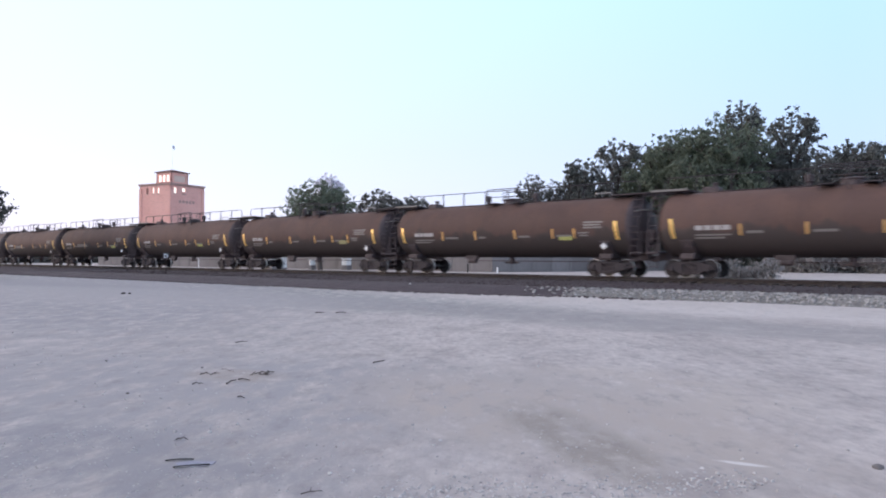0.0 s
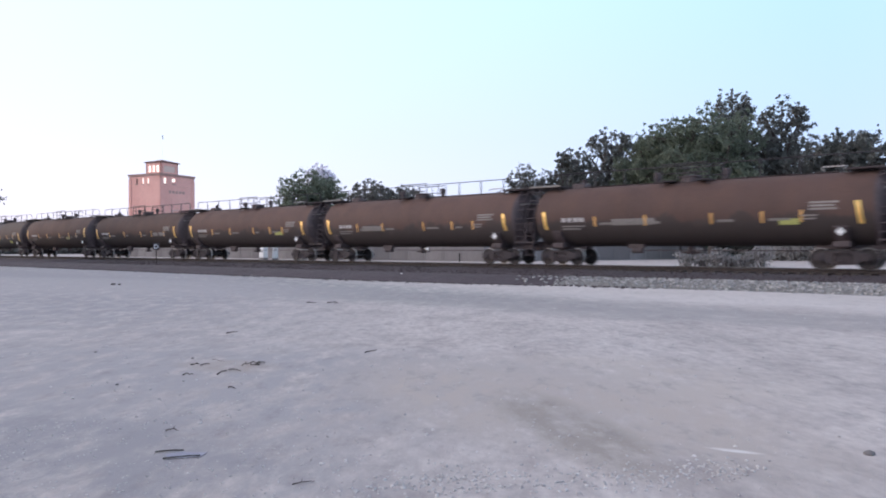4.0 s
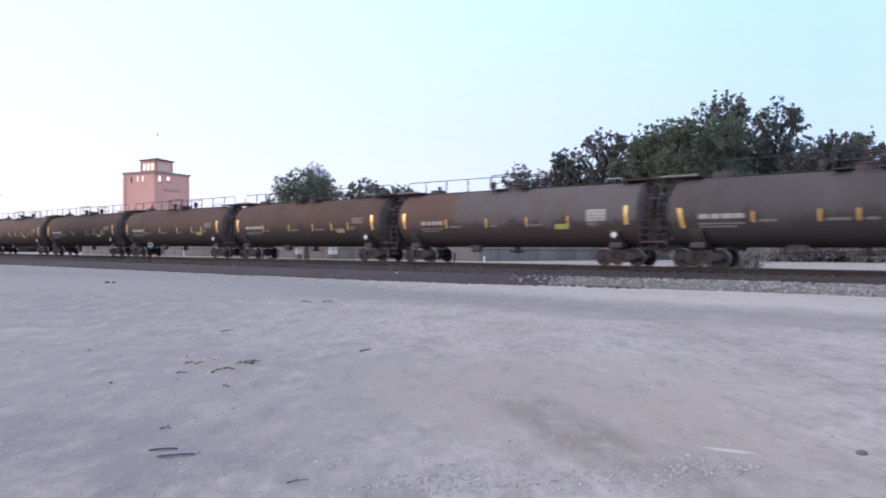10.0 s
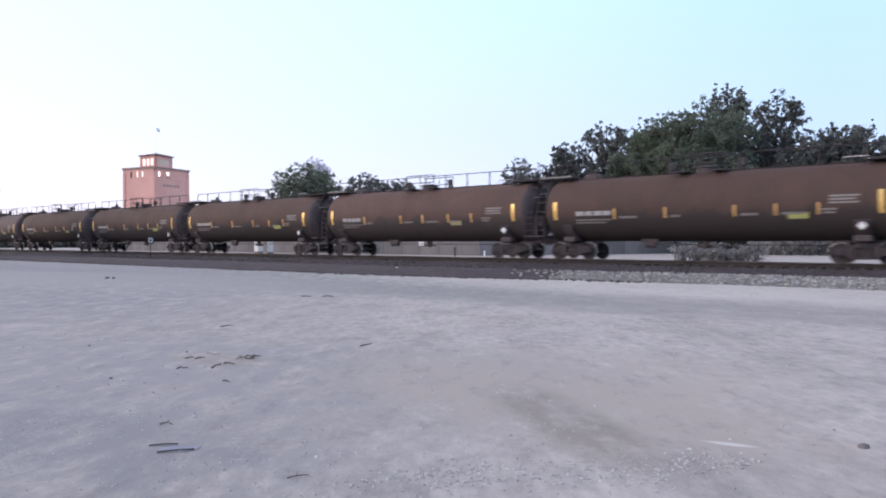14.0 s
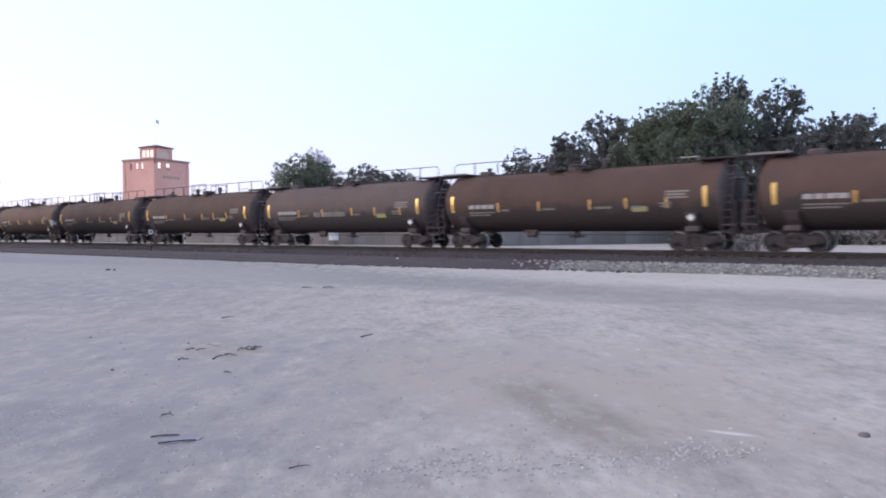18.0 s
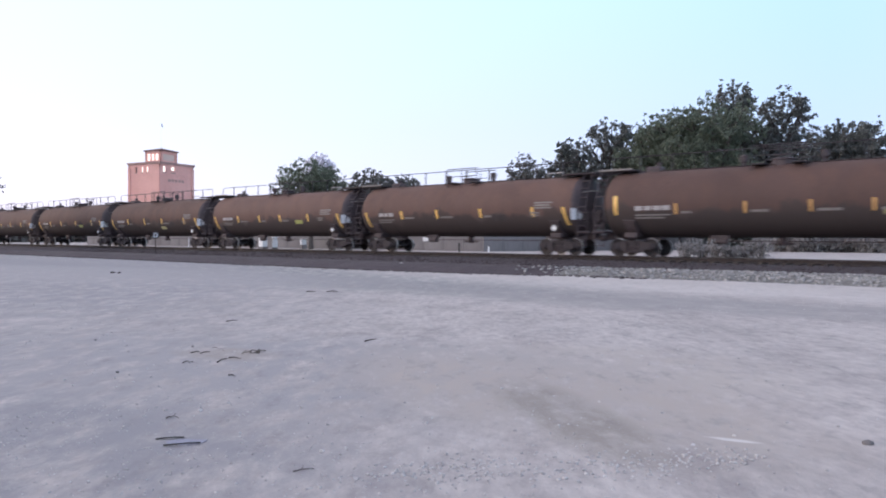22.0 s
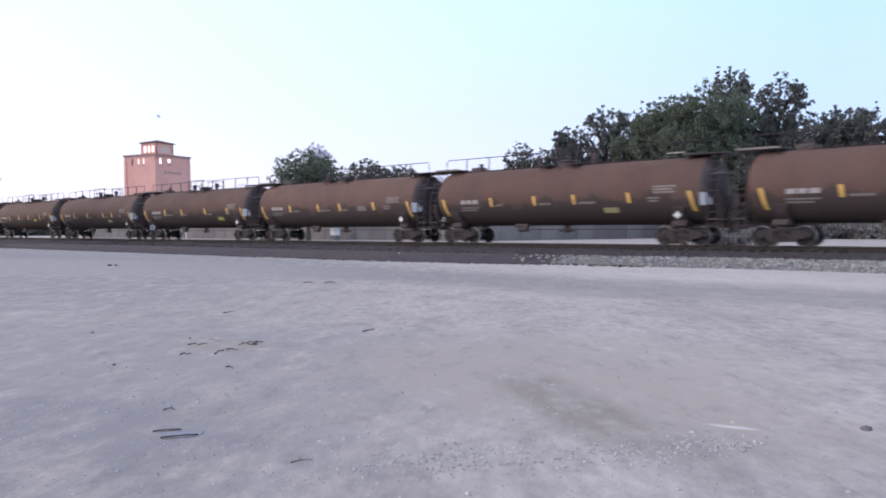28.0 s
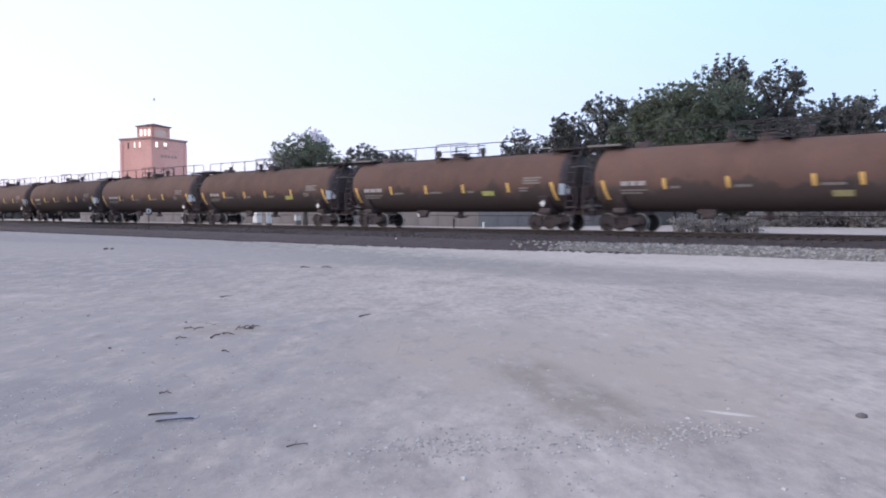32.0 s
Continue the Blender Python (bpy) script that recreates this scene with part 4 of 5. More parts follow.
def train():
    grimy = "grimy brown tank car with five short yellow side stripes"
    streaked = "rust-brown dirt-streaked tank car with yellow side stripes"
    large = "large brown tank car with five upright yellow side stripes"
    plated = "brown tank car with low stripes and a white end plate"
    close = "brown tank car with four close stripes and white end plate"
    paired = "brown tank car with paired stripes and a white end plate"
    stained = "brown tank car with a blackened patch and white end plate"
    add_car(-3, "A", M_TANK, grimy, (-4.3, -1.5, 1.4, 3.6, 5.1))
    add_car(-2, "A", M_TANK, grimy, (-4.3, -1.5, 1.4, 3.6, 5.1), panel=4.3)
    add_car(-1, "A", M_TANK, grimy, (-4.15, -1.6, 1.25, 3.75, 5.1), -0.05, 4.55, marks=(-6.5, -4.9))
    add_car(0, "A", M_TANK, grimy, (-4.45, -1.5, 1.4, 3.35, 5.0), -0.03, 4.4, marks=(-6.3, -5.0))
    add_car(1, "A", M_TANK, streaked, (-4.15, -1.4, 1.3, 2.95, 5.05), 0.0, 3.6, stain=-3.2, marks=(-6.3, -5.1))
    add_car(2, "A", M_TANK, streaked, (-4.5, -1.75, 1.5, 3.75, 5.35), 0.24, 4.85, smears=((-2.4, 2.3),), marks=(-6.5, -5.1))
    add_car(3, "A", M_TANK, grimy, (-4.6, -2.2, 1.4, 3.7, 5.3), 0.38, None, smears=((-3.2, 1.8),), marks=(-6.4, -5.1))
    add_car(4, "A", M_TANK, grimy, (-4.2, -1.65, 1.55, 3.7, 5.2), 0.04, 4.7, marks=(-6.4, -5.0))
    add_car(5, "A", M_TANK, streaked, (-4.85, -1.75, 1.5, 3.5, 5.75), 0.03, None, smears=((4.2, 0.8), (5.3, 0.9)), marks=(-6.4, -5.0))
    add_car(6, "C", M_TANK, streaked, (-4.3, -1.95, 1.3, 3.8, 5.6), 0.05, 3.4, stain=2.2, marks=(-6.2, -4.8))
    add_car(7, "C", M_GREY_BROWN, "tank car painted grey at one end and brown at the other", (-4.25, -1.55, -0.1, 1.5, 3.8, 5.7), -0.07, 4.75, True, 4.4, marks=(-6.7, -4.6))
    add_car(8, "C", M_BROWN_GREY, "grey tank car with a rust-brown rear end", (-4.1, -1.1, 1.65, 4.25), -0.05, 3.85, block=True, marks=(-6.1, -4.35))
    add_car(9, "C", M_TANK, large, (-4.2, -1.1, 1.55, 3.55, 5.2), -0.05, 4.45, marks=(-6.4, -4.3))
    add_car(10, "C", M_TANK, large, (-4.3, -1.5, 1.4, 3.75, 5.2), -0.06, 4.8, marks=(-6.4, -4.4))
    add_car(11, "C", M_TANK, large, (-4.1, -1.45, 1.8, 3.55, 5.25), -0.03, 4.45, stain=4.4, marks=(-6.3, -4.25))
    add_car(12, "C", M_TANK, large, (-4.35, -1.05, 0.8, 2.85, 4.6), 0.22, 3.4, marks=(-6.45, -4.7))
    add_car(13, "C", M_TANK, large, (-4.25, -1.3, 1.5, 3.5, 5.2), 0.1, 4.4, marks=(-6.35, -4.4))
    add_car(14, "C", M_TANK, large, (-4.4, -1.05, 1.55, 3.45, 5.15), 0.07, 4.6, marks=(-6.4, -4.6))
    add_car(15, "C", M_TANK, large, (-4.2, -1.5, 1.6, 3.6, 5.7), -0.06, 4.3, stain=2.9, marks=(-6.3, -4.45))
    add_car(16, "C", M_GREY, "dark grey tank car with smeared paint and yellow stripes", (-4.0, -1.4, 1.6, 3.8, 6.05), 0.03, 4.35, smears=((-2.0, 0.7), (-0.9, 1.2), (0.35, 1.1)), marks=(-6.4, -4.2))
    add_car(17, "C", M_TANK, large, (-4.2, -1.15, 1.5, 3.2, 5.05), 0.05, 4.4, marks=(-6.5, -4.45))
    add_car(18, "C", M_TANK, large, (-4.4, -1.2, 1.5, 3.85, 5.9), -0.16, 4.6, marks=(-6.5, -4.65))
    add_car(19, "B", M_TANK_DUSTY, stained, (-4.35, -1.4, 1.95, 5.55), -0.08, None, stain=3.2, marks=(-6.45, -5.1))
    add_car(20, "B", M_TANK_DUSTY, close, (-4.35, -1.55, 1.05, 4.3), 0.28, 3.2, marks=(-6.5, -5.1))
    add_car(21, "B", M_TANK_DUSTY, stained, (-4.4, -1.25, 1.9, 5.65), 0.2, 1.9, True, 3.4, marks=(-6.55, -5.2))
    add_car(22, "B", M_TANK_DUSTY, plated, (-4.6, -1.8, 1.85, 5.55), 0.2, 3.05, marks=(-6.55, -5.2))
    add_car(23, "B", M_TANK_DUSTY, plated, (-4.4, -1.4, 1.6, 4.9), 0.15, None, smears=((0.9, 0.6),), marks=(-6.6, -5.2))
    add_car(24, "B", M_TANK_DUSTY, close, (-4.05, -1.15, 1.3, 4.4), -0.08, 3.35, True, 0.4, marks=(-6.3, -5.0))
    add_car(25, "B", M_TANK_DUSTY, close, (-4.25, -1.1, 1.15, 4.45), -0.13, None, smears=((3.3, 0.8),), marks=(-6.45, -5.1))
    add_car(26, "B", M_TANK_DUSTY, stained, (-4.0, -1.25, 2.4, 5.6), 0.0, 4.45, True, 3.3, marks=(-6.3, -4.8))
    add_car(27, "B", M_TANK_DUSTY, paired, (-4.35, -1.35, 2.2, 4.0), -0.06, 3.25, True, 3.2, marks=(-6.65, -5.3))
    add_car(28, "B", M_TANK_DUSTY, close, (-4.4, -1.45, 1.45, 4.65), 0.06, 3.2, marks=(-6.9, -5.2))
    add_car(29, "B", M_TANK_DUSTY, plated, (-4.5, -1.75, 0.9, 4.0), -0.26, 3.65, marks=(-6.5, -5.2))
    add_car(30, "B", M_TANK_DUSTY, plated, (-4.3, -1.8, 1.3, 3.6), -0.1, marks=(-6.5, -4.6))
    add_car(31, "B", M_TANK_DUSTY, plated, (-4.0, -1.5, 2.0, 3.9), -0.15, marks=(-6.5, -5.2))
    add_car(32, "B", M_TANK_DUSTY, plated, (-4.4, -1.4, 1.8, 4.6))


train()


# ---- trees ----
def tree(name, place, height, spread, base, count, leaf, material, label, seed, gaps=0.5, limbs=9):
    """Tapered trunk, bent limbs, and a crown of many small leaves in uneven clumps along the limbs."""
    rnd = random.Random(seed)
    root = tagged(new(name), label, "tree")
    root.matrix_basis = Matrix.Translation(place)
    bm = bmesh.new()
    top = height * 0.72
    pts = [Vector((0, 0, -0.2))]
    for i in range(1, 7):
        pts.append(Vector((rnd.uniform(-1, 1) * 0.03 * height * i / 6, rnd.uniform(-1, 1) * 0.03 * height * i / 6, top * i / 6)))
    r0 = height * 0.024
    tube(bm, pts, [r0 * (1.25 if i == 0 else 1 - 0.13 * i) for i in range(7)], 8)
    centre, half_ = (base + height) / 2, (height - base) / 2

    def hold(p):
        """Keeps a branch within the crown's outline."""
        d = math.sqrt((p.x ** 2 + p.y ** 2) / spread ** 2 + ((p.z - centre) / half_) ** 2)
        return p if d < 0.95 or p.z < centre else Vector((p.x * 0.95 / d, p.y * 0.95 / d, centre + (p.z - centre) * 0.95 / d))

    tips = []
    for k in range(limbs):
        z = base + (top - base) * (k + 0.5) / limbs
        f = min(5, int(z / top * 6))
        p = pts[f].lerp(pts[f + 1], z / top * 6 - f)
        a = k * 2.4 + rnd.uniform(-0.5, 0.5)
        # the crown's outline: fullest a little below the middle
        u = (z - base) / max(height - base, 0.1)
        reach = spread * math.sqrt(max(0.05, 1 - (u * 1.25 - 0.35) ** 2)) * rnd.uniform(0.7, 1.05)
        rise = (height - z) * rnd.uniform(0.3, 0.75)
        q = [p]
        for j in range(1, 5):
            s = j / 4
            q.append(hold(p + Vector((math.cos(a) * reach * s, math.sin(a) * reach * s, rise * s ** 0.8)) + Vector([rnd.uniform(-1, 1) * 0.06 * spread for _ in range(3)])))
        tube(bm, q, [r0 * 0.45 * (1 - 0.2 * j) for j in range(5)], 5)
        for j in (2, 3, 4):
            tips.append((q[j], j / 4))
            for _ in range(2):
                e = hold(q[j] + Vector((rnd.gauss(0, 1) * spread * 0.22, rnd.gauss(0, 1) * spread * 0.22, rnd.uniform(-0.2, 1.0) * height * 0.09)))
                tube(bm, [q[j], q[j].lerp(e, 0.5) + Vector((0, 0, 0.1)), e], [r0 * 0.16, r0 * 0.1, r0 * 0.04], 4)
                tips.append((e, 1.0))
    e = pts[-1] + Vector((0, 0, (height - top) * 0.72))
    tube(bm, [pts[-1], e], [r0 * 0.25, r0 * 0.06], 5)
    for s in (0.3, 0.65, 1.0):
        tips.append((pts[-1].lerp(e, s), 1.0))
    part("trunk", bm, M_BARK, root, "", True)
    gen = np.random.default_rng(seed)
    keep = [t for t in tips if rnd.random() > gaps * 0.4]
    size = max(spread, 3.2) * 0.12
    centres, radii = [], []
    for p, s in keep:
        for _ in range(3):
            centres.append([p.x + rnd.gauss(0, 1) * size * 0.8, p.y + rnd.gauss(0, 1) * size * 0.8, p.z + rnd.gauss(0, 1) * size * 0.6])
            radii.append(size * rnd.uniform(0.45, 1.1))
    # sprays of twigs between the limbs round the crown out to its uneven outline
    mid, half = (base + height) / 2, (height - base) / 2
    for _ in range(int(len(keep) * (6.5 - 4.5 * gaps))):
        d = Vector([rnd.gauss(0, 1) for _ in range(3)]).normalized()
        far = rnd.uniform(0.2, 0.95) ** 0.8 * (1 + 0.22 * noise.noise(d * 2.3 + Vector((seed, 0, 0))))
        centres.append([d.x * far * spread * 0.92, d.y * far * spread * 0.92, mid + d.z * far * half])
        radii.append(size * rnd.uniform(0.35, 0.85))
    centres, radii = np.array(centres), np.array(radii)
    count = int(count * 1.5)
    leaf *= 0.85
    pick = gen.choice(len(centres), count, p=radii ** 2 / (radii ** 2).sum())
    way = gen.normal(size=(count, 3))
    way /= np.linalg.norm(way, axis=1)[:, None]
    at = centres[pick] + way * (radii[pick] * np.abs(gen.normal(0, 0.62, count)))[:, None] * np.array([1, 1, 0.8])
    inside = (at[:, 0] ** 2 + at[:, 1] ** 2) / spread ** 2 + ((at[:, 2] - mid) / half) ** 2 < gen.uniform(0.9, 1.16, count) ** 2
    at = at[inside & (at[:, 2] > base * 0.8)]
    count = len(at)
    u = gen.normal(size=(count, 3))
    u /= np.linalg.norm(u, axis=1)[:, None]
    w = np.cross(u, gen.normal(size=(count, 3)))
    w /= np.linalg.norm(w, axis=1)[:, None]
    s = leaf * gen.uniform(0.6, 1.3, count)[:, None]
    quad = np.stack([at - u * s, at - w * s * 0.55 + u * s * 0.1, at + u * s, at + w * s * 0.55 + u * s * 0.1], 1).reshape(-1, 3)
    me = bpy.data.meshes.new("crown")
    me.from_pydata(quad.tolist(), [], np.arange(count * 4).reshape(-1, 4).tolist())
    me.materials.append(material)
    crown = new("crown", me)
    crown.parent = root
    return root


OAK = "open-crowned dark oak standing behind the track"
SMALL = "small dark tree behind the track"
GREEN = "dense green broadleaf tree standing behind the track"
tree("tree", bearing(-21.2, 105.6), 20.6, 6.2, 3.8, 26000, 0.24, M_LEAF_GREEN, GREEN, 11, 0.1, 16)
tree("tree", bearing(-18.8, 100.5), 20.7, 7.10, 3.1, 22000, 0.24, M_LEAF_GREEN, GREEN, 12, 0.1, 15)
tree("tree", bearing(-24.7, 109.1), 17.0, 3.6, 3.1, 15000, 0.23, M_LEAF_GREEN, GREEN, 19, 0.2, 12)
tree("tree", bearing(-17.3, 119.3), 27.8, 3.55, 7.9, 11000, 0.24, M_LEAF_OAK, OAK, 13, 0.5, 13)
tree("tree", bearing(-14, 106.2), 23.0, 4.12, 6.6, 9500, 0.23, M_LEAF_OAK, OAK, 14, 0.6, 11)
tree("tree", bearing(-15.6, 105.6), 18.4, 5.11, 3.8, 15000, 0.23, M_LEAF_OAK, OAK, 15, 0.4, 12)
tree("tree", bearing(-8.9, 104.7), 17.4, 5.0, 3.6, 15000, 0.23, M_LEAF_OAK, OAK, 16, 0.75, 12)
tree("tree", bearing(-11.9, 102.2), 16.9, 4.12, 2.5, 10000, 0.23, M_LEAF_OAK, OAK, 28, 0.4, 11)
tree("tree", bearing(-29.7, 112.0), 18.3, 2.7, 3.0, 9500, 0.22, M_LEAF_OAK, OAK, 37, 0.4, 10)
tree("tree", bearing(-23.3, 109.0), 21.0, 2.9, 4.0, 11000, 0.23, M_LEAF_GREEN, GREEN, 38, 0.2, 11)
tree("tree", bearing(-10.35, 103.0), 17.5, 3.1, 2.8, 9500, 0.23, M_LEAF_OAK, OAK, 36, 0.4, 11)
tree("tree", bearing(-5.6, 103.1), 16.4, 6.25, 3.6, 13000, 0.23, M_LEAF_OAK, OAK, 20, 0.8, 10)
tree("tree", bearing(-26.3, 114.2), 21.5, 4.2, 7.9, 8500, 0.23, M_LEAF_OAK, OAK, 17, 0.7, 10)
tree("tree", bearing(-29.0, 112.5), 17.8, 2.9, 4.5, 8500, 0.21, M_LEAF_OAK, OAK, 18, 0.5, 10)
tree("tree", bearing(-27.6, 112.0), 14.6, 3.60, 2.6, 11000, 0.22, M_LEAF_OAK, OAK, 33, 0.3, 11)
tree("tree", bearing(-30.2, 113.0), 12.4, 2.80, 2.2, 8000, 0.21, M_LEAF_DULL, SMALL, 34, 0.2, 9)
tree("tree", bearing(-33.2, 112.5), 15.6, 3.1, 3.5, 8000, 0.18, M_LEAF_DULL, SMALL, 21, 0.1, 9)
tree("tree", bearing(-35.1, 112.9), 11.0, 1.70, 3.5, 3500, 0.17, M_LEAF_DULL, SMALL, 29, 0.1, 7)
tree("tree", bearing(-31.3, 112.7), 14.4, 2.41, 3.5, 6000, 0.18, M_LEAF_DULL, SMALL, 30, 0.2, 8)
tree("tree", bearing(-50.2, 96), 12.4, 4.8, 2.4, 20000, 0.17, M_LEAF_GREEN, "round dense tree beyond the railway", 22, 0.1, 15)
tree("tree", bearing(-45.2, 112), 12.6, 4.4, 3.0, 15000, 0.18, M_LEAF_DULL, "low spreading tree beyond the railway", 23, 0.3, 13)
tree("tree", bearing(-42.9, 114), 12.0, 4.0, 3.0, 13000, 0.18, M_LEAF_DULL, "low spreading tree beyond the railway", 24, 0.3, 12)
tree("tree", bearing(-40.9, 114), 10.2, 3.8, 2.6, 11000, 0.18, M_LEAF_DULL, "low spreading tree beyond the railway", 26, 0.4, 11)
tree("tree", bearing(-75.4, 88), 10.6, 5.6, 0.8, 16000, 0.2, M_LEAF_DULL, "dark bushy tree on the near side of the railway", 35, 0.2, 13)
tree("tree", bearing(-49.6, 125), 16.7, 3.0, 9.5, 9000, 0.2, M_LEAF_PALE, "pale lilac treetop rising behind a darker tree", 27, 0.1, 8)


# ---- the brick tower ----
def tower():
    """Square brick tower with a corner towards the track, a cornice, a lantern room and a hipped roof."""
    root = tagged(new("brick_tower"), "pink brick tower with lit windows and a hipped roof", "tower")
    dist = 180.0
    c = bearing(-61.33, dist)
    root.matrix_basis = pose(c.x, c.y, 0, 0, 0, 61.33 + 42.0)
    h, w = 18.25, 5.05
    z0 = 0.0
    # each face as its own wall; windows cut out between piers
    faces = {"right": 0, "rear": 90, "back": 180, "left": 270}
    opens = {"left": [(-2.5, 0.6), (-0.55, 0.6), (1.1, 0.6)], "right": [(-3.65, 0.8), (-1.15, 1.05)], "rear": [], "back": []}
    for face, turn_ in faces.items():
        bm = bmesh.new()
        zl, zh = h - 1.75, h - 0.45
        box(bm, -w, w, -w, -w + 0.4, z0, zl)
        box(bm, -w, w, -w, -w + 0.4, zh, h)
        x = -w
        for cx, ww in sorted(opens[face]):
            box(bm, x, cx - ww / 2, -w, -w + 0.4, zl, zh)
            x = cx + ww / 2
        box(bm, x, w, -w, -w + 0.4, zl, zh)
        if face == "right":
            # the second window is a low broad one
            box(bm, -1.15 - 0.525, -1.15 + 0.525, -w, -w + 0.4, zl, zl + 0.5)
        for px in (-w + 0.35, w - 0.35):
            box(bm, px - 0.38, px + 0.38, -w - 0.16, -w, z0, h - 0.6)
        wall = part("wall", bm, M_BRICK, root)
        wall.matrix_basis = pose(0, 0, 0, 0, 0, turn_)
        for cx, ww in opens[face]:
            dim = face == "left" and cx < -2
            bm = bmesh.new()
            box(bm, cx - ww / 2, cx + ww / 2, -w + 0.2, -w + 0.25, zl, zh)
            part("window", bm, M_DARKWINDOW if dim else M_LIT, wall, "dark window" if dim else "brightly lit window")
            bm = bmesh.new()
            box(bm, cx - ww / 2 - 0.1, cx + ww / 2 + 0.1, -w - 0.1, -w + 0.15, zl - 0.18, zl)
            part("sill", bm, M_TRIM, wall)
        if face == "right":
            bm = bmesh.new()
            for i in range(5):
                box(bm, -2.6 + i * 1.0, -1.95 + i * 1.0, -w - 0.05, -w - 0.005, h - 3.9, h - 3.3)
            part("faded_lettering", bm, M_TRIM, wall, "faded painted lettering")
    bm = bmesh.new()
    box(bm, -w - 0.18, w + 0.18, -w - 0.18, w + 0.18, h, h + 0.3, 0.05)
    box(bm, -w - 0.3, w + 0.3, -w - 0.3, w + 0.3, h + 0.3, h + 0.55, 0.05)
    part("cornice", bm, M_TRIM, root)
    # lantern room
    lw, lz, lh = 2.5, h + 0.55, 2.85
    for face, turn_ in faces.items():
        bm = bmesh.new()
        box(bm, -lw, lw, -lw, -lw + 0.3, lz, lz + 0.7)
        box(bm, -lw, lw, -lw, -lw + 0.3, lz + 2.2, lz + lh)
        for a, b in ((-lw, -lw + 0.75), (lw - 0.75, lw)):
            box(bm, a, b, -lw, -lw + 0.3, lz + 0.7, lz + 2.2)
        if face == "left":
            for px in (-0.62, 0.62):
                box(bm, px - 0.2, px + 0.2, -lw, -lw + 0.3, lz + 0.7, lz + 2.2)
        wall = part("lantern_wall", bm, M_BRICK, root)
        wall.matrix_basis = pose(0, 0, 0, 0, 0, turn_)
        bm = bmesh.new()
        box(bm, -lw + 0.75, lw - 0.75, -lw + 0.15, -lw + 0.2, lz + 0.7, lz + 2.2)
        part("window", bm, M_LIT if face == "left" else M_PINKLIT, wall, "lit lantern room window")
    bm = bmesh.new()
    e, t = lw + 0.32, lz + lh
    base = [bm.verts.new((sx * e, sy * e, t)) for sx, sy in ((-1, -1), (1, -1), (1, 1), (-1, 1))]
    up = [bm.verts.new((sx * e, sy * e, t + 0.22)) for sx, sy in ((-1, -1), (1, -1), (1, 1), (-1, 1))]
    tip = bm.verts.new((0, 0, t + 0.95))
    bm.faces.new(base[::-1])
    for i in range(4):
        bm.faces.new((base[i], base[(i + 1) % 4], up[(i + 1) % 4], up[i]))
        bm.faces.new((up[i], up[(i + 1) % 4], tip))
    part("roof", bm, M_ROOF, root)
    bm = bmesh.new()
    tube(bm, [(0, 0, t + 0.9), (0, 0, t + 6.9)], [0.022, 0.012], 6)
    part("flagpole", bm, M_PLATE, root)
    return t


TOWER_TOP = tower()


def flag():
    bm = bmesh.new()
    n = 6
    grid = []
    for i in range(n + 1):
        s = i / n
        grid.append([bm.verts.new((0.03 + s * 0.7, 0.07 * math.sin(s * 7), -s * 0.35 - k * 0.75)) for k in (0, 1)])
    for a, b in zip(grid, grid[1:]):
        bm.faces.new((a[0], a[1], b[1], b[0]))
    made = bmesh.ops.extrude_face_region(bm, geom=list(bm.faces))
    for v in made["geom"]:
        if isinstance(v, bmesh.types.BMVert):
            v.co.y += 0.02
    ob = link("flag", bm, M_FLAG)
    return tagged(ob, "small blue and white flag flying from the tower's pole", "flag")


FLAG = flag()


# ---- beyond the track: wall, cabinets, thicket, far woods ----
def far_wall():
    root = tagged(new("boundary_wall"), "low grey panel wall beyond the railway", "wall", kind="structure")
    bm = bmesh.new()
    box(bm, -1.49, 1.49, -0.06, 0.06, -0.05, 2.7, 0.02)
    panel = part("wall_panel", bm, M_FENCE, root)
    bm = bmesh.new()
    box(bm, -0.09, 0.09, -0.10, 0.10, -0.05, 2.78, 0.02)
    post = part("wall_post", bm, M_FENCE, root)
    # along the far side of the line, then away from it round the pale yard
    spots = [(-149 + 3.0 * i, 66.0, 0.0) for i in range(34)]
    away = math.atan2(46, 15)
    spots += [(-48.5 + 3.0 * math.cos(away) * (i + 0.5), 66.0 + 3.0 * math.sin(away) * (i + 0.5), math.degrees(away)) for i in range(16)]
    for i, (x, y, r) in enumerate(spots):
        for src, d in ((panel, 0.0), (post, 1.5)):
            o = src if i == 0 else again(src)
            o.matrix_basis = pose(x + d * math.cos(radians(r)), y + d * math.sin(radians(r)), 0, 0, 0, r)
    bm = bmesh.new()
    box(bm, -0.42, 0.42, -0.03, 0.03, 1.15, 1.62, 0.01)
    sign = tagged(link("notice_plate", bm, M_BOX), "small white notice plate on the grey wall", "sign")
    sign.matrix_basis = pose(-57.3, 65.86, 0)


far_wall()


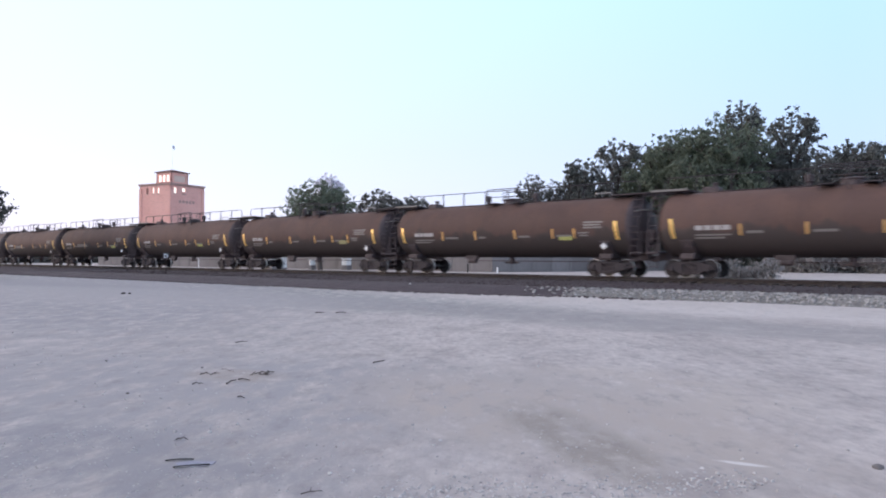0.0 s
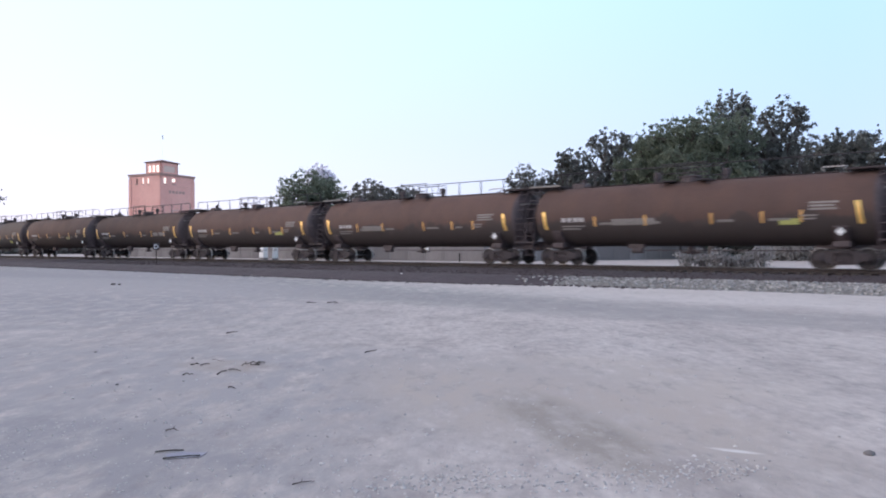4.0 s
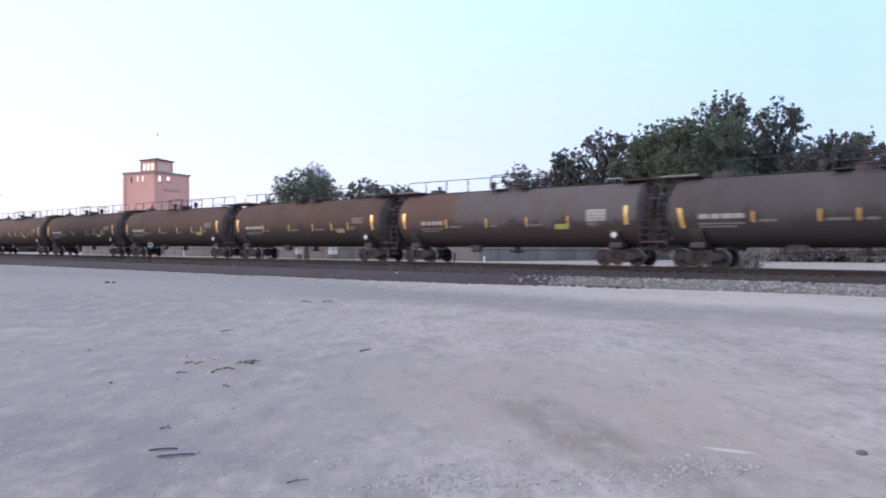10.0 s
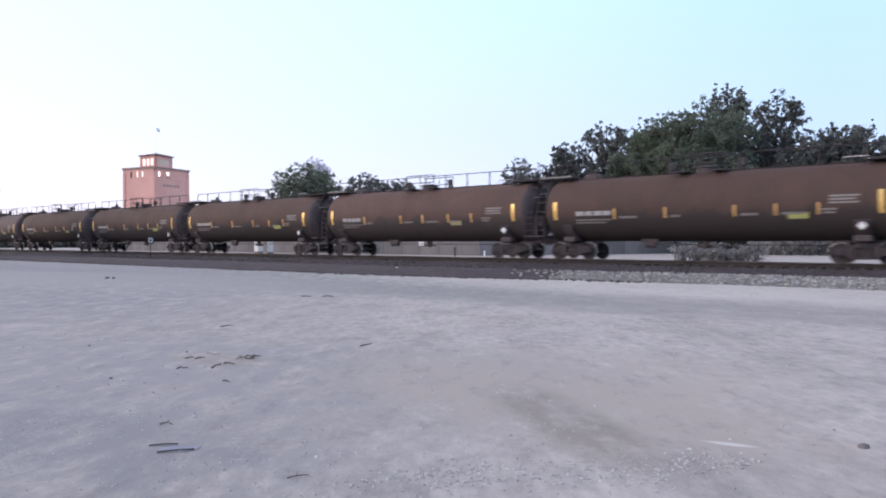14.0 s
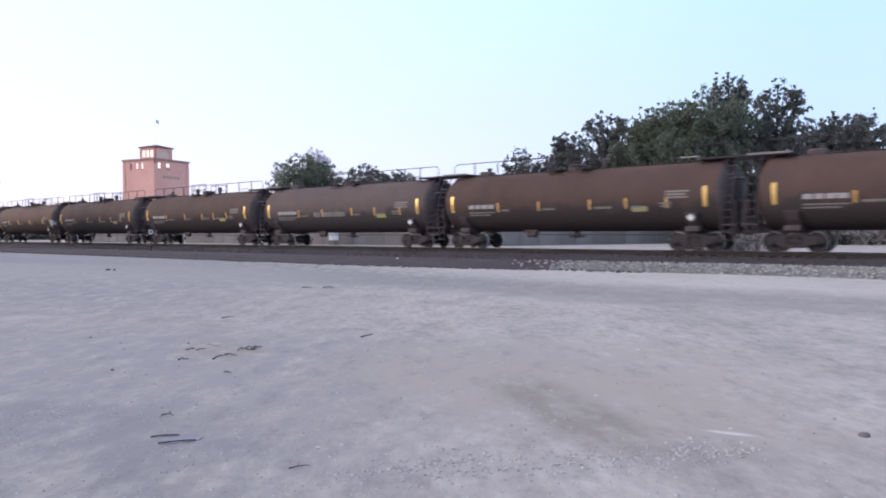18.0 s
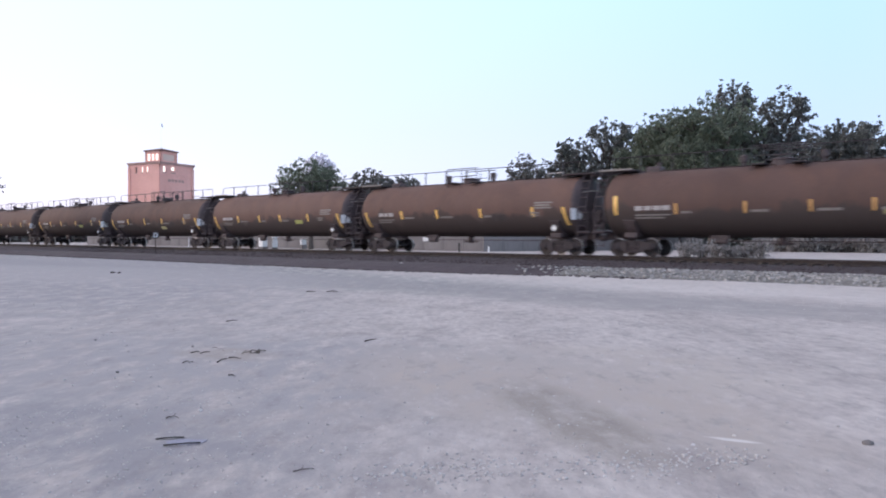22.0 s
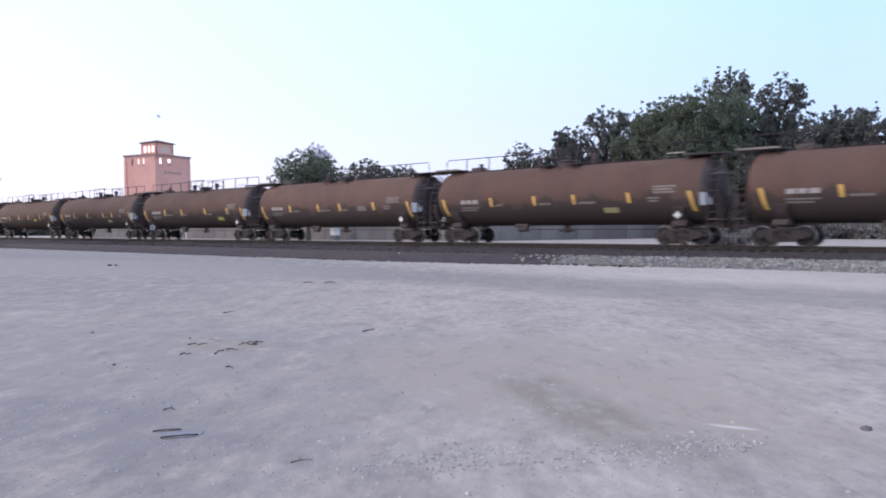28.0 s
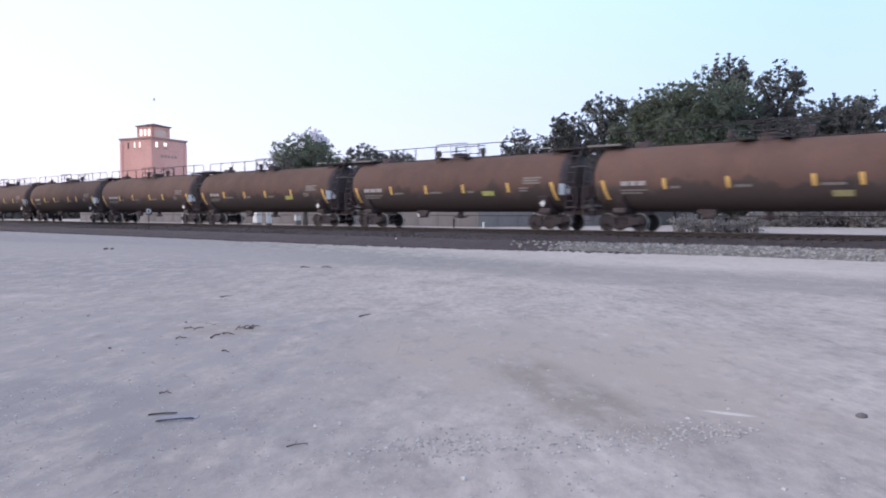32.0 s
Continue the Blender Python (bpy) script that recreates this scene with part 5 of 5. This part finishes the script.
def cabinet(place, turn_, width, height, foot, label):
    root = tagged(new("utility_cabinet"), label, "cabinet")
    root.matrix_basis = pose(place.x, place.y, 0, 0, 0, turn_)
    bm = bmesh.new()
    box(bm, -width / 2 - 0.05, width / 2 + 0.05, -0.4, 0.4, -0.05, foot, 0.02)
    part("plinth", bm, M_FENCE, root)
    bm = bmesh.new()
    box(bm, -width / 2, width / 2, -0.35, 0.35, foot, height, 0.03)
    part("body", bm, M_BOX, root)
    bm = bmesh.new()
    box(bm, -width / 2 + 0.05, width / 2 - 0.05, -0.375, -0.35, foot + 0.08, height - 0.1, 0.008)
    door = part("door", bm, M_BOX, root)
    bm = bmesh.new()
    box(bm, width / 2 - 0.14, width / 2 - 0.1, -0.42, -0.375, (foot + height) / 2, (foot + height) / 2 + 0.16, 0.008)
    part("handle", bm, M_BLACK, door)
    bm = bmesh.new()
    box(bm, -width / 2 - 0.06, width / 2 + 0.06, -0.42, 0.42, height, height + 0.06, 0.015)
    part("lid", bm, M_BOX, root)
    return root


WHITE = "white sheet-metal cabinet standing beyond the track"
cabinet(bearing(-53.9, 100), -8, 1.2, 1.75, 0.3, WHITE)
cabinet(bearing(-53.0, 100), -8, 0.35, 1.6, 0.2, "narrow white sheet-metal cabinet beyond the track")
cabinet(bearing(-48.1, 96), -8, 1.3, 1.5, 0.62, WHITE)
cabinet(bearing(-50.8, 98), -8, 0.55, 1.35, 0.6, "low white sheet-metal cabinet beyond the track")


def shrub(place, height, spread, count, material, seed, label, leaf):
    """Many thin stems from the ground and a ragged mass of small leaves."""
    rnd = random.Random(seed)
    root = tagged(new("shrub"), label, "shrub")
    root.matrix_basis = Matrix.Translation(place)
    tips = []
    for k in range(9):
        bm = bmesh.new()
        a, r = rnd.uniform(0, 6.28), spread * rnd.uniform(0.3, 0.9)
        e = Vector((math.cos(a) * r, math.sin(a) * r, height * rnd.uniform(0.6, 0.95)))
        mid_ = e * 0.5 + Vector((rnd.uniform(-0.3, 0.3), rnd.uniform(-0.3, 0.3), 0.2))
        tube(bm, [Vector((e.x * 0.15, e.y * 0.15, -0.05)), mid_, e], [0.005 * height + 0.02, 0.004 * height + 0.01, 0.012], 5)
        tips += [mid_ * 0.25, mid_ * 0.6, mid_, mid_.lerp(e, 0.5), e]
        part("stem", bm, M_BARK, root)
    gen = np.random.default_rng(seed)
    cs = np.array([tuple(t) for t in tips])
    pick = gen.integers(0, len(cs), count)
    at = cs[pick] + gen.normal(size=(count, 3)) * np.array([spread * 0.22, spread * 0.22, height * 0.1])
    at[:, 2] = np.clip(at[:, 2], 0.05, height)
    u = gen.normal(size=(count, 3))
    u /= np.linalg.norm(u, axis=1)[:, None]
    w = np.cross(u, gen.normal(size=(count, 3)))
    w /= np.linalg.norm(w, axis=1)[:, None]
    s = leaf * gen.uniform(0.6, 1.3, count)[:, None]
    quad = np.stack([at - u * s, at - w * s * 0.55, at + u * s, at + w * s * 0.55], 1).reshape(-1, 3)
    me = bpy.data.meshes.new("foliage")
    me.from_pydata(quad.tolist(), [], np.arange(count * 4).reshape(-1, 4).tolist())
    me.materials.append(material)
    f = new("foliage", me)
    f.parent = root


rnd = random.Random(77)
for i in range(19):
    az = -33.6 + 1.55 * i
    tall = (6.5 if az < -29.5 else 10.0 if az < -13 else 8.5) * rnd.uniform(0.85, 1.1)
    shrub(bearing(az, 112 + rnd.uniform(-3, 3)), tall, 3.1, 7000, (M_LEAF_GREEN, M_LEAF_DULL, M_LEAF_OAK)[i % 3], 300 + i, "tall dark thicket filling the space under the trees", 0.24)
for i in range(6):
    az = -20.6 + 1.05 * i
    shrub(bearing(az, 60 / math.cos(radians(az)) + rnd.uniform(-1, 1)), rnd.uniform(0.9, 1.7), 1.4, 480, M_LEAF_DRY, 340 + i, "low dry grey shrub at the edge of the yard", 0.13)
for i in range(11):
    az = -14.2 + 1.15 * i
    shrub(bearing(az, 95 + rnd.uniform(-1.5, 1.5)), rnd.uniform(2.2, 3.0), 2.1, 1600, M_LEAF_BRUSH, 360 + i, "dry grey-brown brush standing before the trees", 0.2)


def far_woods():
    """The low dark line of trees on the horizon, one mass of leaf clumps."""
    gen = np.random.default_rng(5)
    n = 34000
    az = np.radians(gen.uniform(-88, 12, n))
    d = gen.uniform(230, 262, n)
    top = 3.8 + 0.8 * np.sin(az * 31) + 0.6 * np.sin(az * 77 + 1) + 0.8 * np.sin(az * 190)
    at = np.stack([d * np.sin(az), d * np.cos(az), gen.random(n) ** 0.8 * top], 1)
    u = gen.normal(size=(n, 3))
    u /= np.linalg.norm(u, axis=1)[:, None]
    w = np.cross(u, gen.normal(size=(n, 3)))
    w /= np.linalg.norm(w, axis=1)[:, None]
    s = gen.uniform(0.7, 1.3, n)[:, None]
    quad = np.stack([at - u * s, at - w * s * 0.7, at + u * s, at + w * s * 0.7], 1).reshape(-1, 3)
    me = bpy.data.meshes.new("far_woods")
    me.from_pydata(quad.tolist(), [], np.arange(n * 4).reshape(-1, 4).tolist())
    me.materials.append(M_LEAF_DULL)
    tagged(new("far_woods", me), "low line of distant woods on the horizon", "woods", kind="stuff")


far_woods()


# ---- trackside marker ----
def marker():
    root = tagged(new("track_marker"), "white letter on a small dark sign beside the track", "sign")
    p = bearing(-61.75, 64.5)
    root.matrix_basis = pose(p.x, p.y, 0, 0, 0, 61)
    bm = bmesh.new()
    tube(bm, [(0, 0.05, 0), (0, 0.05, 1.9)], 0.035, 8)
    part("post", bm, M_RAIL, root)
    bm = bmesh.new()
    box(bm, -0.25, 0.25, -0.02, 0.02, 1.42, 1.98, 0.01)
    part("plate", bm, M_STEEL, root, "dark sign plate")
    cu = bpy.data.curves.new("letter", "FONT")
    cu.body, cu.size, cu.extrude, cu.offset, cu.align_x = "D", 0.5, 0.006, 0.012, "CENTER"
    cu.materials.append(M_BOX)
    ob = new("letter", cu)
    ob.parent = root
    ob.matrix_basis = pose(0, -0.03, 1.53, 90, 0, 0)


marker()


def small_post(az, dist, tall, wide, material, label):
    """A short post with a bevelled cap."""
    root = tagged(new("marker_post"), label, "post")
    root.matrix_basis = Matrix.Translation(bearing(az, dist))
    bm = bmesh.new()
    lathe(bm, [(-0.05, wide / 2), (tall - 0.08, wide / 2), (tall - 0.06, wide * 0.56), (tall - 0.02, wide * 0.56), (tall, wide * 0.3)], 10, "Z")
    part("shaft", bm, material, root)


small_post(-38.3, 78.0, 1.0, 0.16, M_BLACK, "short dark post beyond the railway")
small_post(-35.9, 78.0, 0.62, 0.22, M_PLATE, "short thick white post beyond the railway")
small_post(-59.4, 110.0, 1.5, 0.14, M_BOX, "thin white post before the grey wall")


# ---- litter on the ground ----
def twig(points, r, seed, label, mat=None):
    """A bent dry stick lying on the ground, with a stub or two."""
    rnd = random.Random(seed)
    a, b = Vector((*points[0], 0)), Vector((*points[1], 0))
    base = a.lerp(b, 0.5)
    base.z = relief(base.x, base.y)
    way = b - a
    side = Vector((-way.y, way.x, 0))
    pts = []
    for i in range(6):
        s = i / 5
        p = a + way * s + side * 0.12 * math.sin(3 * s + rnd.random() * 3) * rnd.uniform(0.4, 1)
        p.z = relief(p.x, p.y) + r * 0.9 + 0.02 * math.sin(math.pi * s) * rnd.random()
        pts.append(p - base)
    bm = bmesh.new()
    tube(bm, pts, [r * (1 - 0.12 * i) for i in range(6)], 6)
    k = rnd.choice((2, 3))
    tube(bm, [pts[k], pts[k] + way * 0.14 + side * rnd.choice((-0.25, 0.25)) + Vector((0, 0, 0.012))], [r * 0.6, r * 0.25], 5)
    ob = tagged(link("twig", bm, mat or M_TWIG, smooth=True), label, "twig", "dry twigs on the ground")
    ob.matrix_basis = Matrix.Translation(base)


DRY = "dry brown twig lying on the pale ground"
twig(((-8.29, 4.92), (-8.29, 5.04)), 0.0080, 1, DRY)
twig(((-8.16, 4.98), (-8.17, 5.12)), 0.0070, 13, DRY)
twig(((-8.51, 5.36), (-8.17, 5.35)), 0.0030, 2, "thin bent twig lying on the pale ground")
twig(((-7.42, 4.76), (-7.53, 4.94)), 0.0110, 3, DRY)
twig(((-7.57, 5.0), (-7.41, 5.07)), 0.0100, 4, DRY)
twig(((-7.73, 4.48), (-7.68, 4.59)), 0.0080, 5, DRY)
twig(((-6.69, 4.41), (-6.57, 4.43)), 0.0080, 6, DRY)
twig(((-7.31, 7.09), (-7.40, 7.37)), 0.0100, 7, "dark twig with a side stub on the ground")
twig(((-11.06, 7.27), (-11.09, 7.52)), 0.0090, 8, DRY)
twig(((-3.57, 2.82), (-3.52, 2.95)), 0.0045, 9, DRY)
twig(((-5.48, 3.02), (-5.42, 3.10)), 0.0060, 10, DRY)
twig(((-15.36, 12.62), (-15.09, 12.74)), 0.0150, 11, DRY)
twig(((-14.96, 13.0), (-14.6, 13.12)), 0.0125, 12, DRY)


def bark_heap():
    """A small heap of brown bark flakes."""
    bm = bmesh.new()
    rnd = random.Random(31)
    for i in range(9):
        m = Matrix.Translation((rnd.gauss(0, 0.07), rnd.gauss(0, 0.08), 0.008 + 0.012 * rnd.random())) @ Euler((rnd.uniform(-0.3, 0.3), rnd.uniform(-0.3, 0.3), rnd.uniform(0, 6))).to_matrix().to_4x4()
        box(bm, -0.05, 0.05, -0.009, 0.009, -0.003, 0.003, 0, 0, m)
    ob = tagged(link("bark_litter", bm, M_BARK), "scatter of brown bark flakes on the ground", "litter", kind="stuff")
    ob.matrix_basis = pose(-7.69, 5.47, relief(-7.69, 5.47), 0, 0, 20)


bark_heap()


def stone(x, y, size, seed, material, label):
    bm = bmesh.new()
    bmesh.ops.create_icosphere(bm, subdivisions=2, radius=1.0)
    for v in bm.verts:
        n = 1 + 0.3 * noise.noise(v.co * 1.3 + Vector((seed, 0, 0)))
        v.co = Vector((v.co.x * size * n, v.co.y * size * 0.8 * n, v.co.z * size * 0.55 * n))
    ob = tagged(link("stone", bm, material, smooth=True), label, "stone", "loose stones on the ground")
    z = relief(x, y) if y < BERM_Y - 0.8 + edge(x) else bed_height(max(y - edge(x), BERM_Y - 0.7))
    ob.matrix_basis = pose(x, y, z + size * 0.25, 0, 0, seed * 47)


GREYSTONE = "dark loose stone lying on the pale ground"
stone(-0.88, 5.92, 0.042, 1, M_GREYSTONE, GREYSTONE)
stone(-29.6, 14.0, 0.10, 2, M_DARKSTONE, GREYSTONE)
stone(-29.35, 14.15, 0.08, 3, M_DARKSTONE, GREYSTONE)
stone(-10.38, 4.65, 0.022, 4, M_GREYSTONE, GREYSTONE)
stone(-7.72, 3.69, 0.018, 5, M_GREYSTONE, GREYSTONE)
stone(-8.8, 5.25, 0.02, 6, M_GREYSTONE, GREYSTONE)
stone(-23.85, 25.6, 0.10, 7, M_PLATE, "white stone at the edge of the track bed")


def strip_scrap(a, b, bend, name, label):
    """A flat strip of black rubber, one end curled."""
    a, b = Vector((*a, 0)), Vector((*b, 0))
    base = a.lerp(b, 0.5)
    base.z = relief(base.x, base.y)
    way = b - a
    side = Vector((-way.y, way.x, 0)).normalized()
    bm = bmesh.new()
    low, high = [], []
    for i in range(9):
        s = i / 8
        p = a + way * s - base + side * bend * (1 - s) ** 3
        p.z = 0.010 + 0.003 * math.sin(math.pi * s)
        low.append([bm.verts.new(p + side * d) for d in (-0.012, 0.012)])
        high.append([bm.verts.new(p + side * d + Vector((0, 0, 0.004))) for d in (-0.012, 0.012)])
    for i in range(8):
        bm.faces.new((high[i][0], high[i + 1][0], high[i + 1][1], high[i][1]))
        bm.faces.new((low[i][0], low[i][1], low[i + 1][1], low[i + 1][0]))
        for k in (0, 1):
            bm.faces.new((low[i][k], low[i + 1][k], high[i + 1][k], high[i][k]))
    ob = tagged(link(name, bm, M_RUBBER), label, "scrap")
    ob.matrix_basis = Matrix.Translation(base)


strip_scrap((-4.97, 2.66), (-4.84, 2.81), -0.012, "rubber_strip", "curled strip of black rubber on the ground")
strip_scrap((-4.74, 2.59), (-4.60, 2.80), 0.0, "rubber_strip", "straight strip of black rubber on the ground")


def plastic_sheet():
    """A torn bluish sheet lying flat under the rubber strips."""
    bm = bmesh.new()
    outline = [(-0.11, -0.05), (0.02, -0.09), (0.13, -0.05), (0.15, 0.03), (0.05, 0.05), (-0.04, 0.08), (-0.14, 0.03)]
    lo = [bm.verts.new((x, y, 0.002)) for x, y in outline]
    hi = [bm.verts.new((x, y, 0.005)) for x, y in outline]
    bm.faces.new(hi), bm.faces.new(lo[::-1])
    for i in range(7):
        bm.faces.new((lo[i], lo[(i + 1) % 7], hi[(i + 1) % 7], hi[i]))
    ob = tagged(link("plastic_scrap", bm, M_BLUE), "torn dusty blue plastic scrap lying on the ground", "scrap")
    ob.matrix_basis = pose(-4.74, 2.76, relief(-4.74, 2.76), 0, 0, 50)


plastic_sheet()


def pebbles():
    def near(r, x):
        y = 1.2 + abs(r.gauss(0, 1.9))
        return y, relief(x, y) + 0.002
    chips("pebbles", M_PEBBLE, 2800, -6.5, 2.2, near, 0.0075, 12, "small pale pebbles strewn on the ground", "pebbles")

    def further(r, x):
        y = 3 + 20 * r.random() ** 1.4
        return y, relief(x, y) + 0.004
    chips("grit", M_PEBBLE, 2200, -38, 5, further, 0.014, 13, "coarse grit strewn over the caliche ground", "pebbles")

    def heap(r, x):
        y = 3.5 + 1.05 * (x + 2.86) + r.gauss(0, 0.22)
        return y, relief(x, y) + 0.003
    chips("gravel_crumbs", M_PEBBLE, 480, -3.3, -1.4, heap, 0.0105, 14, "gravel crumbs strewn in a loose line", "pebbles")


pebbles()


# ---- what moves ----
def motions():
    for car, x in CARS:
        walk(car, [(0, pose(x, TRACK_Y, RAIL_Z)), (16, pose(x + SPEED * 16, TRACK_Y, RAIL_Z)), (32, pose(x + SPEED * 32, TRACK_Y, RAIL_Z))])
    # the wheels roll without slipping; all front and all rear wheelsets share one turning each
    wheels = [[o for o in scene.objects if o.name.startswith("wheelset") and o["slot"] == k] for k in (0, 1)]
    rate = math.degrees(SPEED / 0.457)
    count = 960
    for k, group in enumerate(wheels):
        x = (-0.89, 0.89)[k]
        walk(group[0], [(32.0 * i / count, pose(x, 0, 0.457) @ Matrix.Rotation(radians(rate * 32.0 * i / count), 4, "Y")) for i in range(count + 1)])
        keys = group[0].animation_data
        for o in group[1:]:
            o.rotation_mode = "QUATERNION"
            o.animation_data_create()
            o.animation_data.action = keys.action
            o.animation_data.action_slot = keys.action_slot
    # the flag swings on its pole
    c = bearing(-61.33, 180.0)
    rows = []
    for i in range(65):
        t = i * 0.5
        rows.append((t, pose(c.x, c.y, TOWER_TOP + 6.9, 8 * math.sin(2.3 * t), 18 * math.sin(1.7 * t + 1), 30 + 35 * math.sin(1.1 * t))))
    walk(FLAG, rows)


motions()
